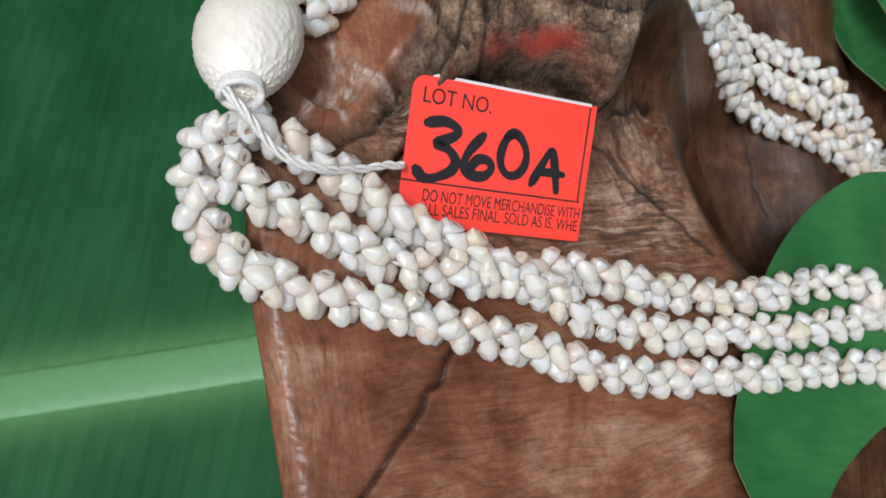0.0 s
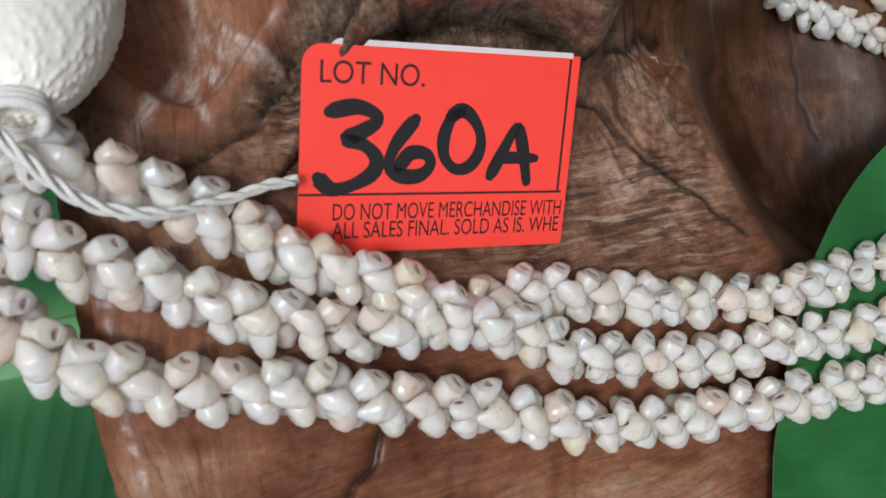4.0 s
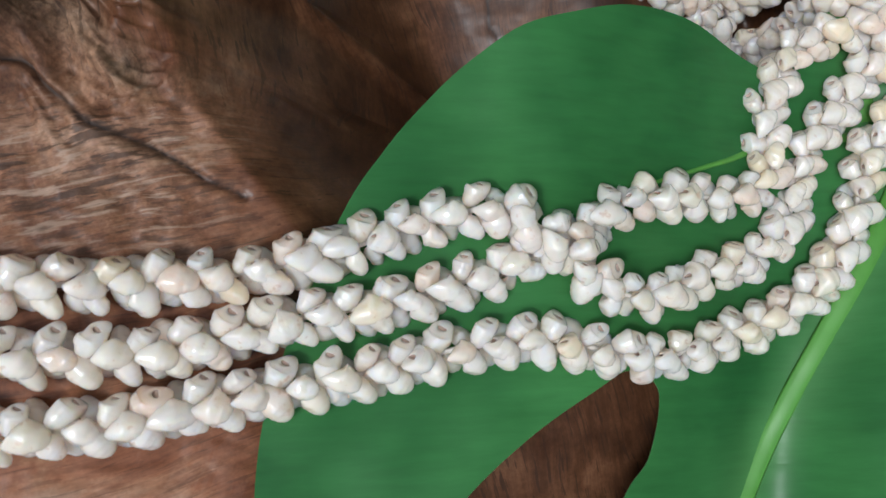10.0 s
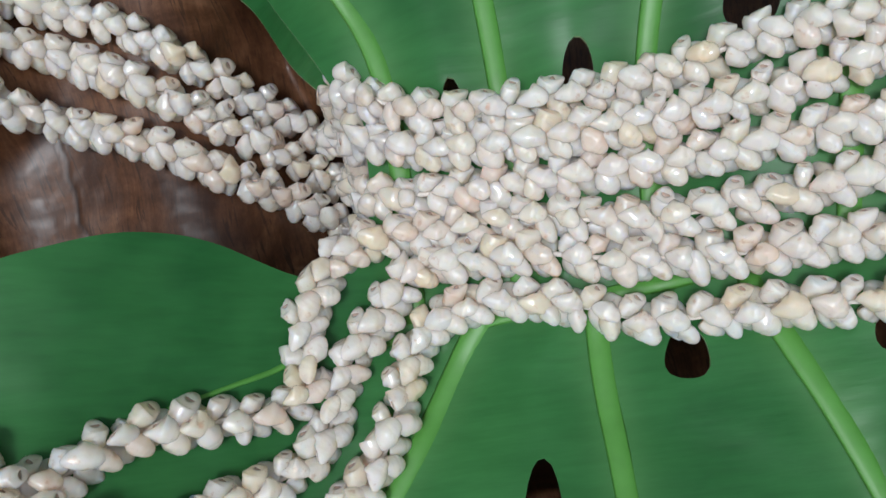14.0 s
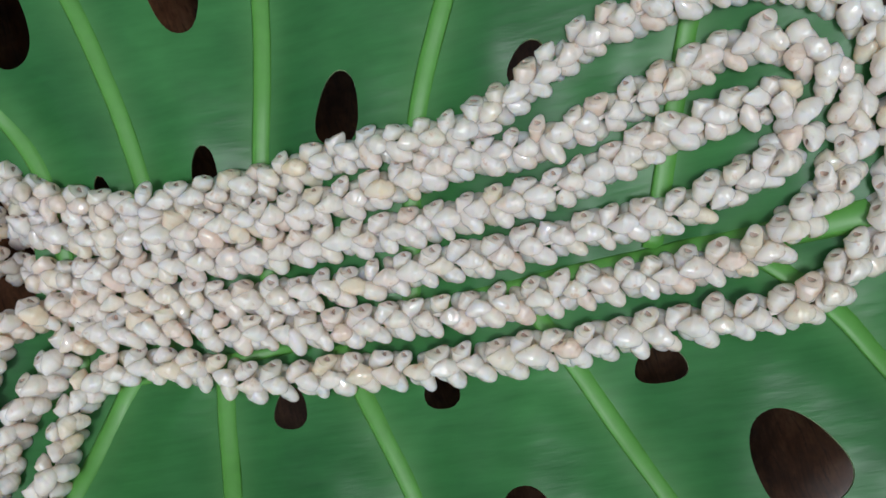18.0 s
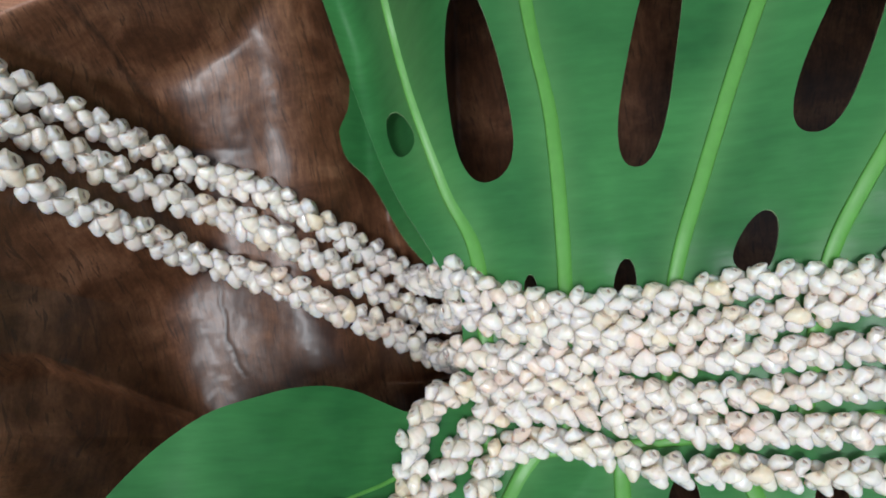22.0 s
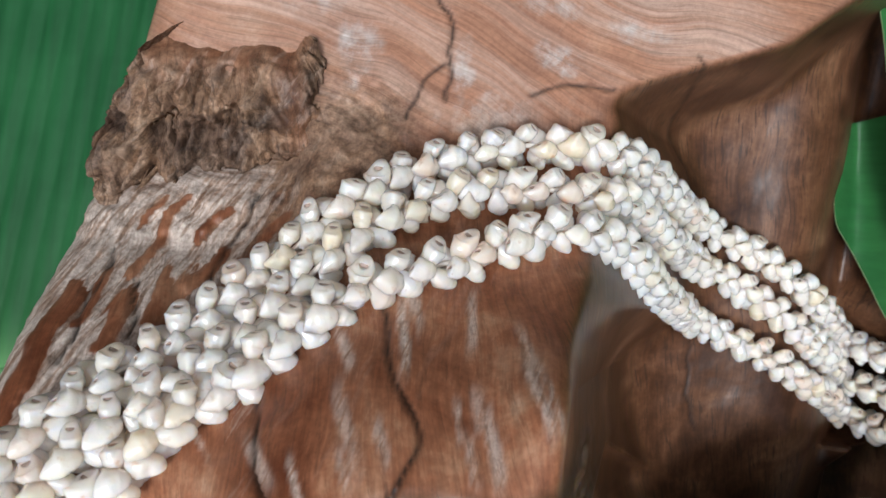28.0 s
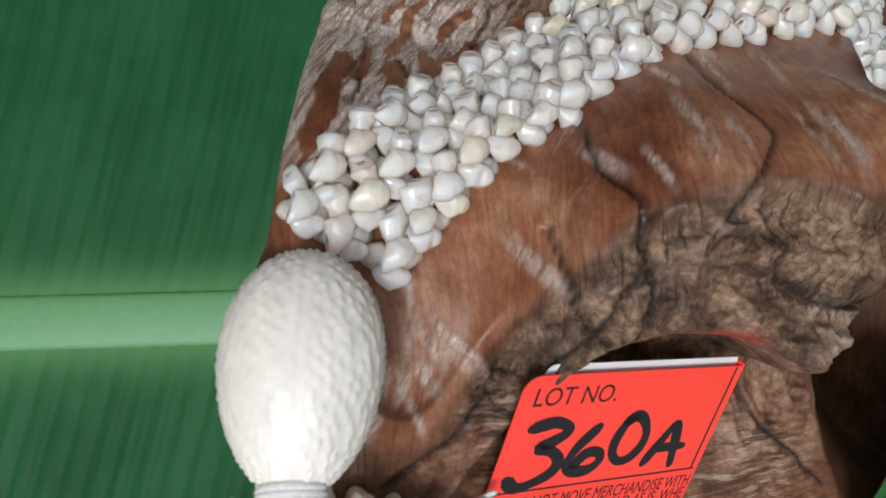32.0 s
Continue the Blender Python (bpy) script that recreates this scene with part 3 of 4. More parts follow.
def rough_zone(x, y):
    front = np.clip((LIP(x) - 1 - y) / 5, 0, 1) * np.clip((y - 92 - 0.12 * (x + 20)) / 16, 0, 1) * np.clip((66 - x) / 8, 0, 1)
    back = 0.75 * np.clip((y - 168) / 12, 0, 1) * np.clip((225 - y) / 15, 0, 1) * np.clip((18 - x) / 20, 0, 1)
    back = np.maximum(back, 0.8 * np.clip((y - 184) / 8, 0, 1) * np.clip((220 - y) / 10, 0, 1) * np.clip((27 - x) / 12, 0, 1))
    shelf = 0.45 * np.clip((LIP(x) - y) / 8, 0, 1) * np.clip((75 - x) / 15, 0, 1) * np.clip((y - 72) / 20, 0, 1)
    inside = np.clip((RIDGE(y) + 2 - x) / 3, 0, 1)
    return np.maximum(back, np.clip(np.maximum(front, shelf), 0, 1) * np.maximum(inside, np.clip((122 - y) / 8, 0, 1)))


def way_zone(x, y):
    return np.clip((116 - y) / 10, 0, 1) * np.clip((92 - x) / 16, 0, 1) * np.clip((x + 22) / 12, 0, 1)


def flow_zone(x, y):
    return np.clip((y - 192 - 0.25 * x) / 16, 0, 1) * np.clip((RIDGE(y) + 2 - x) / 3, 0, 1)


def flank_zone(x, y):
    return np.clip((2 - x) / 22, 0, 1) * np.clip((y - 134) / 14, 0, 1) * np.clip((215 - y) / 20, 0, 1)


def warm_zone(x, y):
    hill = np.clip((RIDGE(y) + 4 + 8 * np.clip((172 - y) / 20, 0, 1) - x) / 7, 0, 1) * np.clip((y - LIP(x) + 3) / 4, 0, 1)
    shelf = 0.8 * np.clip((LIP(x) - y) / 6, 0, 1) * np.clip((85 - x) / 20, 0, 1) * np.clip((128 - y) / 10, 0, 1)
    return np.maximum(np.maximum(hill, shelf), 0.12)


def line_distance(x, y, pts, step=0.4, wobble=1.0):
    d = np.full(x.shape, 1e9)
    for a, b, _ in spline([(a, b, 0) for a, b in pts], step):
        a, b = a + wobble * 1.5 * noise.noise((a * 0.17, b * 0.17, 5.0)), b + wobble * 1.2 * noise.noise((a * 0.17, b * 0.17, 8.0))
        near = (np.abs(x - a) < 12) & (np.abs(y - b) < 12)
        d[near] = np.minimum(d[near], (x[near] - a) ** 2 + (y[near] - b) ** 2)
    return np.sqrt(d)


def cracks(x, y):
    deep, dirt = 0 * x, 0 * x
    for pts, wide, down in CRACKS:
        d = line_distance(x, y, pts) / wide
        deep = np.maximum(deep, down * np.exp(-d ** 2))
        dirt = np.maximum(dirt, min(1.0, 0.75 + down * 0.2) * np.exp(-(d * wide / 0.5) ** 2))
    return deep, dirt


def knot(parent):
    """The gnarled spur that leans out over the rim behind the hill, smooth above and eaten away below."""
    rim = spline([(-30, 232, -28), (-38, 221, -13), (-44, 208, -2), (-48, 197, 1), (-46, 189, 2), (-40.5, 186.5, 2), (-34, 189, 0), (-26, 195, -2), (-17, 197, -3), (-10, 200.5, -2), (-4.5, 201.5, 0), (1, 205, -1), (4, 212, -5), (4, 221, -11), (0, 230, -18)], 0.55)
    side = spline([(1.0, 0, 46.0), (0.75, 0, 55.0), (0.52, 0, 60), (0.36, 0, 58.5), (0.24, 0, 55), (0.13, 0, 53), (0.04, 0, 51.5), (0.0, 0, 48), (0.05, 0, 43), (0.2, 0, 39)], 0.016 * 22)
    side = np.stack([np.interp(np.linspace(0, 1, 64), np.linspace(0, 1, len(side)), side[:, c]) for c in (0, 2)], 1)
    verts, faces, zones = [], [], []
    for x, y, lift in rim:
        cx, cy = -20 + 0.45 * (x + 20), 229
        for k, (inward, z) in enumerate(side):
            low = ease((k - 15 - 5 * noise.noise((x * 0.15, y * 0.15, 2.0))) / 12.0)
            px, py, pz = x + (cx - x) * inward, y + (cy - y) * inward, z + lift * (1 - inward)
            p = Vector((px, py, pz))
            f = noise.fractal(p * 0.11, 0.9, 2.1, 5)
            g = noise.ridged_multi_fractal(p * 0.13 + Vector((7, 2, 3)), 0.8, 2.2, 5, 1.0, 1.7)
            pit = max(0.0, noise.noise(p * 0.24 + Vector((0, 3, 1))) - 0.08)
            sunk = (0.8 + 1.6 * low) * f + low * (1.6 * (g - 1.0) - 6.0 * pit)
            fold = 0.25 * math.sin(px * 0.9 + 2 * f) * (1 - low)
            near = noise.voronoi(Vector((px * 0.15 + 0.5 * f, py * 0.15, pz * 0.22 + 0.4 * g)))[0]
            crevice = math.exp(-((near[1] - near[0]) / 0.09) ** 2)
            lump = math.exp(-((x + 3) / 5.0) ** 2 - ((y - 203) / 5.0) ** 2)
            cave = math.exp(-((x + 37) / 3.0) ** 2 - ((y - 188.5) / 3.5) ** 2) * ease((k - 26) / 8.0) * ease((58 - k) / 6.0)
            sunk = sunk * (1 - 0.7 * lump) + 3.0 * lump * math.sin(math.pi * k / 63) - 9.0 * cave
            low *= 1 - 0.6 * lump
            out = Vector((x - cx, y - cy, 0)).normalized()
            q = p + out * (sunk * (0.35 + 0.65 * low)) + Vector((0, 0, (f * 2.0 + fold) * (1 - low) + low * (2.6 * (g - 1.0) - 9.0 * pit + 3.0 * f - 3.5 * crevice)))
            verts.append((q.x * MM, q.y * MM, (q.z + BASE) * MM))
            zones.append((0.85 - 0.35 * low, 0.22 + 0.6 * low + 0.25 * max(0.0, f), 0.0, 0.2))
    n = len(side)
    for r in range(len(rim) - 1):
        for c in range(n - 1):
            a = r * n + c
            faces.append((a, a + 1, a + n + 1, a + n))
    ob = mesh_object("knot", verts, faces, WOOD, parent, "grey gnarled weathered knot")
    ob.data.color_attributes.new("zone", "FLOAT_COLOR", "POINT").data.foreach_set("color", np.array(zones).reshape(-1))


CRACKS = [
    (((4, 60), (-6, 42), (-16, 26)), 0.6, 2.0),
    (((-5.4, 172.8), (-2.6, 159.6), (-1, 150.9), (1.2, 143.6), (4.3, 138.2), (6.8, 132.9)), 0.45, 1.8),
    (((6.5, 136), (7.5, 129), (9, 122), (9, 114)), 0.55, 2.6),
    (((6.4, 127.7), (3, 119), (-1.4, 111.7), (-2.3, 105)), 0.6, 2.5),
    (((16, 176), (18.7, 168), (20.5, 161), (25, 152), (22.5, 144), (19, 138)), 0.4, 1.3),
    (((26, 103), (42, 105), (58, 102), (72, 94)), 0.55, 1.3),
    (((16.7, 249.8), (22.8, 238), (26.6, 234.4), (27.7, 223.9), (27.2, 214.7)), 0.35, 0.8),
    (((45.8, 218.3), (54.2, 221.3), (64.6, 221.7)), 0.35, 0.5),
    (((26.6, 222.9), (21.2, 218.5), (19.4, 209.5)), 0.35, 0.5),
    (((-38.3, 175.4), (-37.7, 164), (-37.8, 154.7)), 0.5, 1.8),
    (((-30.4, 169), (-29, 164), (-28.3, 159.3)), 0.5, 1.4),
    (((-12.4, 191), (-15.2, 179.8), (-18.2, 166.2)), 0.45, 1.2),
    (((84, 232), (96, 214), (100, 205)), 0.4, 0.25),
    (((108, 172), (110, 160), (112, 148), (116, 138)), 0.4, 0.2),
    (((-5.3, 134), (-1.4, 122.8), (5.5, 117.2)), 0.7, 2.0),
    (((24, 140), (30, 130), (40, 126), (48, 130)), 0.7, 2.0),
    (((-25.7, 93.4), (-16, 100.5), (-9.4, 113)), 0.7, 1.8),
    (((38, 112), (46, 116), (54, 126)), 0.6, 1.4),
]
STRIPS = [(-32, 156.4, -30.4, 167.9, 1.7), (-32.3, 170.2, -28.7, 186.8, 1.2), (-26.2, 161.6, -25.6, 173.1, 1.2), (-21.1, 168.5, -15.6, 178.2, 1.6), (-23.3, 178.8, -17.2, 187.2, 1.3), (-43.7, 143.1, -41.5, 168.5, 2.3), (-29.7, 181.9, -26.4, 189.3, 0.9), (-35.2, 179.9, -31.4, 188.5, 0.8), (-11.2, 175.3, -4.2, 187.2, 1.3), (-24, 154.7, -20.5, 166.2, 1.5), (-38, 160, -36.5, 172, 1.0)]
root()


# ---- monstera leaf ----
OUTLINE = [(71, 40), (73, 54), (79, 72), (86.2, 88.6), (94.2, 101), (105.2, 113), (118, 122), (130, 126.5), (143, 129.5), (154, 128.5), (170, 122.5), (181, 128), (184, 148), (178, 164), (166, 186), (157, 212), (148, 242), (141, 265), (131, 295), (140, 330), (190, 348), (280, 340), (370, 318),
           (440, 260), (462, 160), (440, 50), (350, -20), (230, -34), (150, -20), (124, 15), (131, 38), (137, 46), (140, 58), (135, 62), (129, 59), (116, 51), (103, 40), (92, 26), (80, 24)]
HOLES = [(190, 200, 18.3, 7.2, 103), (233.3, 203.5, 21, 6.0, 86), (277, 202, 17, 6.7, 80), (325, 191.5, 15, 8.6, 76), (376, 168, 18, 11, 80), (204, 156, 3.3, 1.9, 93), (230, 156, 5.2, 3.0, 84), (264, 162, 7.7, 4.8, 72), (307, 161, 5, 4.2, 68), (168.5, 201, 7, 3.2, 111),
         (210, 68, 13, 4.0, 82), (242, 97, 5, 3.9, 80), (278, 96, 5, 3.9, 84), (325, 93, 4, 5, 88), (346, 70, 10.9, 7.9, 112), (292, 64, 8, 6.4, 94), (247, 60, 8, 3.0, 82)]


def outline_distance(px, py, poly):
    """Signed distance to a polygon, inside above zero."""
    best, inside = np.full(px.shape, 1e9), np.zeros(px.shape, bool)
    for (ax, ay), (bx, by) in zip(poly, np.roll(poly, -1, 0)):
        ex, ey = bx - ax, by - ay
        t = np.clip(((px - ax) * ex + (py - ay) * ey) / (ex * ex + ey * ey + 1e-9), 0, 1)
        best = np.minimum(best, (px - ax - t * ex) ** 2 + (py - ay - t * ey) ** 2)
        cross = ((ay > py) != (by > py)) & (px < (bx - ax) * (py - ay) / (by - ay + 1e-12) + ax)
        inside ^= cross
    return np.where(inside, 1, -1) * np.sqrt(best)


def cut_sheet(name, field, xs, ys, height, mats, parent, label=""):
    """A sheet over the plan where field is above zero, with its rim cut smoothly."""
    X, Y = np.meshgrid(xs, ys)
    f = field(X, Y)
    verts, faces, made = [], [], {}

    def corner(r, c):
        if (r, c) not in made:
            made[r, c] = len(verts)
            verts.append((xs[c], ys[r]))
        return made[r, c]

    def between(r, c, r2, c2):
        key = (r, c, r2, c2) if (r, c) < (r2, c2) else (r2, c2, r, c)
        if key not in made:
            a, b = f[key[0], key[1]], f[key[2], key[3]]
            t = a / (a - b)
            made[key] = len(verts)
            verts.append((xs[key[1]] + t * (xs[key[3]] - xs[key[1]]), ys[key[0]] + t * (ys[key[2]] - ys[key[0]])))
        return made[key]

    pos = f > 0
    some = pos[:-1, :-1] | pos[1:, :-1] | pos[:-1, 1:] | pos[1:, 1:]
    for r, c in zip(*np.nonzero(some)):
        ring = ((r, c), (r, c + 1), (r + 1, c + 1), (r + 1, c))
        poly = []
        for k in range(4):
            a, b = ring[k], ring[(k + 1) % 4]
            if pos[a]:
                poly.append(corner(*a))
            if pos[a] != pos[b]:
                poly.append(between(*a, *b))
        if len(poly) > 2:
            faces.append(tuple(poly))
    P = np.array(verts)
    Z = height(P[:, 0], P[:, 1])
    top = np.stack((P[:, 0], P[:, 1], Z + BASE), 1) * MM
    n = len(top)
    edges = {}
    for f2 in faces:
        for a, c in zip(f2, f2[1:] + f2[:1]):
            edges[a, c] = 1
    rim = [(a, c) for a, c in edges if (c, a) not in edges]
    under = top - (0, 0, 0.0006)
    loop = np.concatenate([np.stack((top[a], under[a], under[c], top[c])) for a, c in rim])
    every = faces + [tuple(n + q for q in f2[::-1]) for f2 in faces] + [tuple(2 * n + 4 * k + q for q in range(4)) for k in range(len(rim))]
    ob = mesh_object(name, np.concatenate((top, under, loop)), every, mats, parent, label)
    ob.data.polygons.foreach_set("material_index", [0] * (2 * len(faces)) + [1] * len(rim))
    ob.data.polygons.foreach_set("use_smooth", [True] * (2 * len(faces)) + [False] * len(rim))
    return ob


VEINS = [((190, 112), (190, 161), (181, 183), (173, 208), (166, 239), (160, 262)), ((213, 112), (214, 154), (210, 191), (202, 215), (192, 250)), ((240, 112), (243, 151), (250, 181), (256, 208), (263, 240)), ((274, 114), (281, 154), (292, 180), (301, 200), (318, 235)), ((328, 118), (343, 171), (353, 190), (374, 228)),
         ((205, 112), (199, 104), (186, 83), (165, 52), (150, 25)), ((227, 110), (226, 95), (226, 70), (225, 20)), ((256, 110), (260, 97), (267, 76), (280, 30)), ((300, 112), (308, 96), (316, 78), (336, 35)), ((345, 115), (360, 98), (374, 70), (395, 35))]


def vein_distance(x, y):
    d = np.full(np.shape(x), 1e9)
    for v in VEIN_LINES:
        for a, b in v[::2, :2]:
            d = np.minimum(d, (x - a) ** 2 + (y - b) ** 2)
    return d


def leaf_relief(x, y):
    z = leaf_height(x, y)
    d = vein_distance(x, y)
    ripple = 0.7 * np.sin(x * 0.11 + 0.04 * y + 1) * np.sin(y * 0.10 - 0.03 * x) + 0.22 * np.sin(x * 0.33 + 0.12 * y) * np.sin(y * 0.29 - 0.1 * x)
    return z + 2.3 * (1 - np.exp(-d / 90.0)) + ripple


VEIN_LINES = [spline([(a, b, 0) for a, b in v], 2.0) for v in VEINS]


def monstera():
    top = tagged(new("monstera_leaf"), "glossy dark green split monstera leaf with oval holes", "leaf")
    ring = spline([(a, b, 0) for a, b in OUTLINE + OUTLINE[:1]], 2.0)[:-1, :2]

    def field(x, y):
        f = outline_distance(x, y, ring)
        for cx, cy, a, b, turn in HOLES:
            c, s = math.cos(radians(turn)), math.sin(radians(turn))
            u, v = (x - cx) * c + (y - cy) * s, -(x - cx) * s + (y - cy) * c
            v = v * (1 + 0.25 * u / a)
            f = np.minimum(f, (np.sqrt((np.abs(u) / a) ** 2.3 + (np.abs(v) / b) ** 2.3) - 1) * b)
        return f

    xs = np.concatenate((np.arange(62, 400, 1.2), np.arange(400, 470, 4.0)))
    ys = np.concatenate((np.arange(-40, 30, 4.0), np.arange(30, 250, 1.3), np.arange(250, 356, 4.0)))
    blade = cut_sheet("blade", field, xs, ys, leaf_relief, (LEAF, LEAF_RIM), top)
    co = np.zeros(len(blade.data.vertices) * 3)
    blade.data.vertices.foreach_get("co", co)
    co = co.reshape(-1, 3) / MM
    d = vein_distance(co[:, 0], co[:, 1])
    blade.data.attributes.new("rib", "FLOAT", "POINT").data.foreach_set("value", 0.34 * np.exp(-d / 26.0))
    for v in VEIN_LINES:
        z = leaf_relief(v[:, 0], v[:, 1])
        tube("vein", np.stack((v[:, 0], v[:, 1], z + 0.1), 1), np.linspace(2.5, 1.8, len(v)), VEIN, top, 10, 0.3, label="pale yellow-green vein")
    rib = spline([(138, 96, 0), (158, 103, 0), (175, 108, 0), (230, 111, 0), (300, 115, 0), (368, 116, 0), (400, 116, 0)], 3.0)
    tube("midrib", np.stack((rib[:, 0], rib[:, 1], leaf_relief(rib[:, 0], rib[:, 1]) + 0.1), 1), np.linspace(0.3, 4.0, len(rib)), VEIN, top, 8, 0.4, label="thick pale green midrib")
    flap = [(151.5, 235), (148.5, 220), (150, 205), (158, 196), (169, 174), (180, 162), (186, 170), (180, 200), (170, 235)]
    fr = spline([(a, b, 0) for a, b in flap + flap[:1]], 2.0)[:-1, :2]

    cut_sheet("folded_lobe", lambda x, y: outline_distance(x, y, fr), np.arange(140, 192, 1.2), np.arange(155, 250, 1.2), lambda x, y: leaf_relief(x, y) - 3 - 19 * ease((186 - x) / 32), (LEAF, LEAF_RIM), top, "darker lobe folded under the leaf")
    return top


monstera()


# ---- the shell necklace ----
def shell_mesh(k):
    """A small sea-snail shell in metres, its apex towards +z, the lipped mouth in its blunt end turned towards +x."""
    rng = random.Random(k + 40)
    wide = table((0.0, 0.60), (0.05, 0.71), (0.12, 0.83), (0.22, 0.94), (0.34, 1.0), (0.45, 0.99), (0.55, 0.92), (0.65, 0.86), (0.75, 0.77), (0.85, 0.63), (0.93, 0.47), (0.98, 0.29))
    ringu = (0.0, 0.04, 0.09, 0.15, 0.23, 0.32, 0.41, 0.50, 0.57, 0.63, 0.69, 0.75, 0.81, 0.87, 0.93, 0.98)
    count = 20
    plump, long, flat = rng.uniform(0.92, 1.10), rng.uniform(4.9, 5.7), rng.uniform(-0.14, 0.02)
    bumps = [(rng.uniform(0, 6.28), rng.uniform(0.1, 0.8), rng.uniform(-0.20, 0.13)) for _ in range(12)]
    lean, fold, ribs = rng.uniform(-0.6, 0.6), rng.uniform(0.02, 0.07), rng.choice((4, 5, 6))
    side, tilt, slim = rng.choice((-1, 1)), rng.uniform(0.45, 0.95), rng.uniform(0.16, 0.34)
    verts, faces, mats = [], [], []

    def place(x, y, u):
        z = (u - 0.45) * long + tilt * x * ease((0.34 - u) / 0.34)
        verts.append(((x + lean * (u - 0.5) ** 2) * MM, y * MM, z * MM))

    for u in ringu:
        r = float(wide(u))
        for j in range(count):
            th = 2 * math.pi * j / count
            rr = r * plump * (1 + fold * math.cos(ribs * th + 3 * u + k) * min(1.0, u * 4))
            for ba, bu, bs in bumps:
                rr *= 1 + bs * math.exp(-((math.cos(th - ba) - 1) * 6) ** 2 - ((u - bu) / 0.13) ** 2)
            # the thick outer lip swells along one side of the mouth
            rr *= 1 + 0.12 * ease((0.22 - u) / 0.2) * math.exp(-((math.cos(th - side * 1.2) - 1) * 2.2) ** 2)
            # the whorl's seam winds up the spire
            for turn in (0.58, 0.76, 0.94):
                rr *= 1 - 0.06 * math.exp(-((u - turn + 0.17 * (j / count - 0.5)) / 0.035) ** 2)
            place(2.36 * rr * math.cos(th), 2.28 * rr * (1 + flat) * math.sin(th), u)
    n = count
    for k2 in range(len(ringu) - 1):
        for j in range(n):
            a, b = k2 * n + j, k2 * n + (j + 1) % n
            faces.append((a, b, b + n, a + n))
            mats.append(0)
    last = (len(ringu) - 1) * n
    verts.append((lean * 0.25 * MM, 0, 0.555 * long * MM))
    for j in range(n):
        faces.append((len(verts) - 1, last + j, last + (j + 1) % n))
        mats.append(0)
    # inside the rim: a rounded lip, then a narrow curved opening that sinks into the shell
    inner = 0
    for reach, narrow, down in ((0.80, 0.85, -0.012), (0.62, slim + 0.14, 0.02), (0.50, slim, 0.12), (0.3, slim * 0.6, 0.24)):
        start = len(verts)
        for j in range(n):
            th = 2 * math.pi * j / n
            x, y = 1.32 * plump * reach * narrow * math.cos(th), 1.32 * plump * reach * math.sin(th)
            place(x + 0.30 - 0.25 * y * y, y, down)
        for j in range(n):
            a, b = inner + j, inner + (j + 1) % n
            faces.append((b, a, start + j, start + (j + 1) % n))
            # sunken faces take the brown painted in for the hollow's darkness
            mats.append(1 if down > 0.1 else 0)
        inner = start
    faces.append(tuple(inner + n - 1 - j for j in range(n)))
    mats.append(1)
    me = bpy.data.meshes.new("shell")
    me.from_pydata(verts, [], faces)
    me.materials.append(SHELL)
    me.materials.append(GAPE_SHADE)
    me.polygons.foreach_set("use_smooth", [True] * len(me.polygons))
    me.polygons.foreach_set("material_index", mats)
    me.update()
    return me, np.array(verts), faces, mats


SHELLS = [shell_mesh(k) for k in range(14)]

# runs of the three strands over the plan, in millimetres, from the clasp along the shelf, round the loop and back over the hill
SHELF_A = [(-37, 91, 8), (-32, 90, 5), (-26, 88, 2), (-16, 85), (-11, 82), (-3, 80), (7, 77, 2), (16, 73, 4), (26, 71, 2), (33, 68.5), (49, 68), (64, 69), (81, 73), (94, 75), (105, 78), (113, 80)]
TURN_A = [(121, 85), (130, 88), (139, 94), (152, 95), (164, 97), (168, 104), (167, 112), (171, 119), (175, 126), (183, 129), (195, 129), (207, 129), (218, 128), (229, 125), (245, 123), (260, 122.5)]
LOOP_A = [(271, 123), (291, 123), (305, 123), (315, 124), (334, 124), (343, 127), (351, 130), (357, 135), (356, 141), (347, 141), (334, 140), (323, 137), (309, 134), (293, 133), (267, 132.5)]
VALLEY_A = [(236, 134), (206, 136), (189, 138), (175, 144.5), (160, 151.5), (145, 156.5), (125, 165.5), (103, 172.5), (86, 177.5), (76, 181.5)]
HILL_A = [(68, 186), (53, 188), (41, 184), (30, 179), (20, 176), (13.2, 172.2), (8.2, 168.1), (4.2, 165.0), (-0.2, 160.6), (-4.1, 155.6), (-12.5, 150.5), (-19.7, 142.2), (-25.6, 132.6), (-30.3, 125.6), (-34.2, 119.4)]
SHELF_B = [(-40, 90, 10), (-42, 84, 7), (-37, 79, 3), (-28, 77), (-17, 73), (-10, 72), (0, 71), (9, 73), (17, 76), (26, 79), (36, 79), (50, 79), (65, 79.5), (80, 82), (93, 86), (103, 89)]
TURN_B = [(113, 91, 2), (121, 87, 4), (127, 81, 3), (134, 76), (142, 75.5), (150, 80), (161, 83), (170, 90), (173, 100), (179, 109), (185, 116), (192, 122), (203, 122), (216, 121), (227, 118), (243, 115), (259, 113)]
LOOP_B = [(263, 113), (283, 112), (296, 111.5), (316, 112), (332, 111.5), (348, 113), (357, 119), (364, 127), (366, 137), (361, 147), (353, 153), (344, 153), (332, 150), (318, 146), (304, 144), (286, 144)]
VALLEY_B = [(269, 142), (246, 141, 2), (223, 141.5, 4), (197, 145.5), (181, 153), (165, 160.5), (150, 167), (133, 175.5), (116, 183.5), (97, 189), (86, 191.5), (76, 195)]
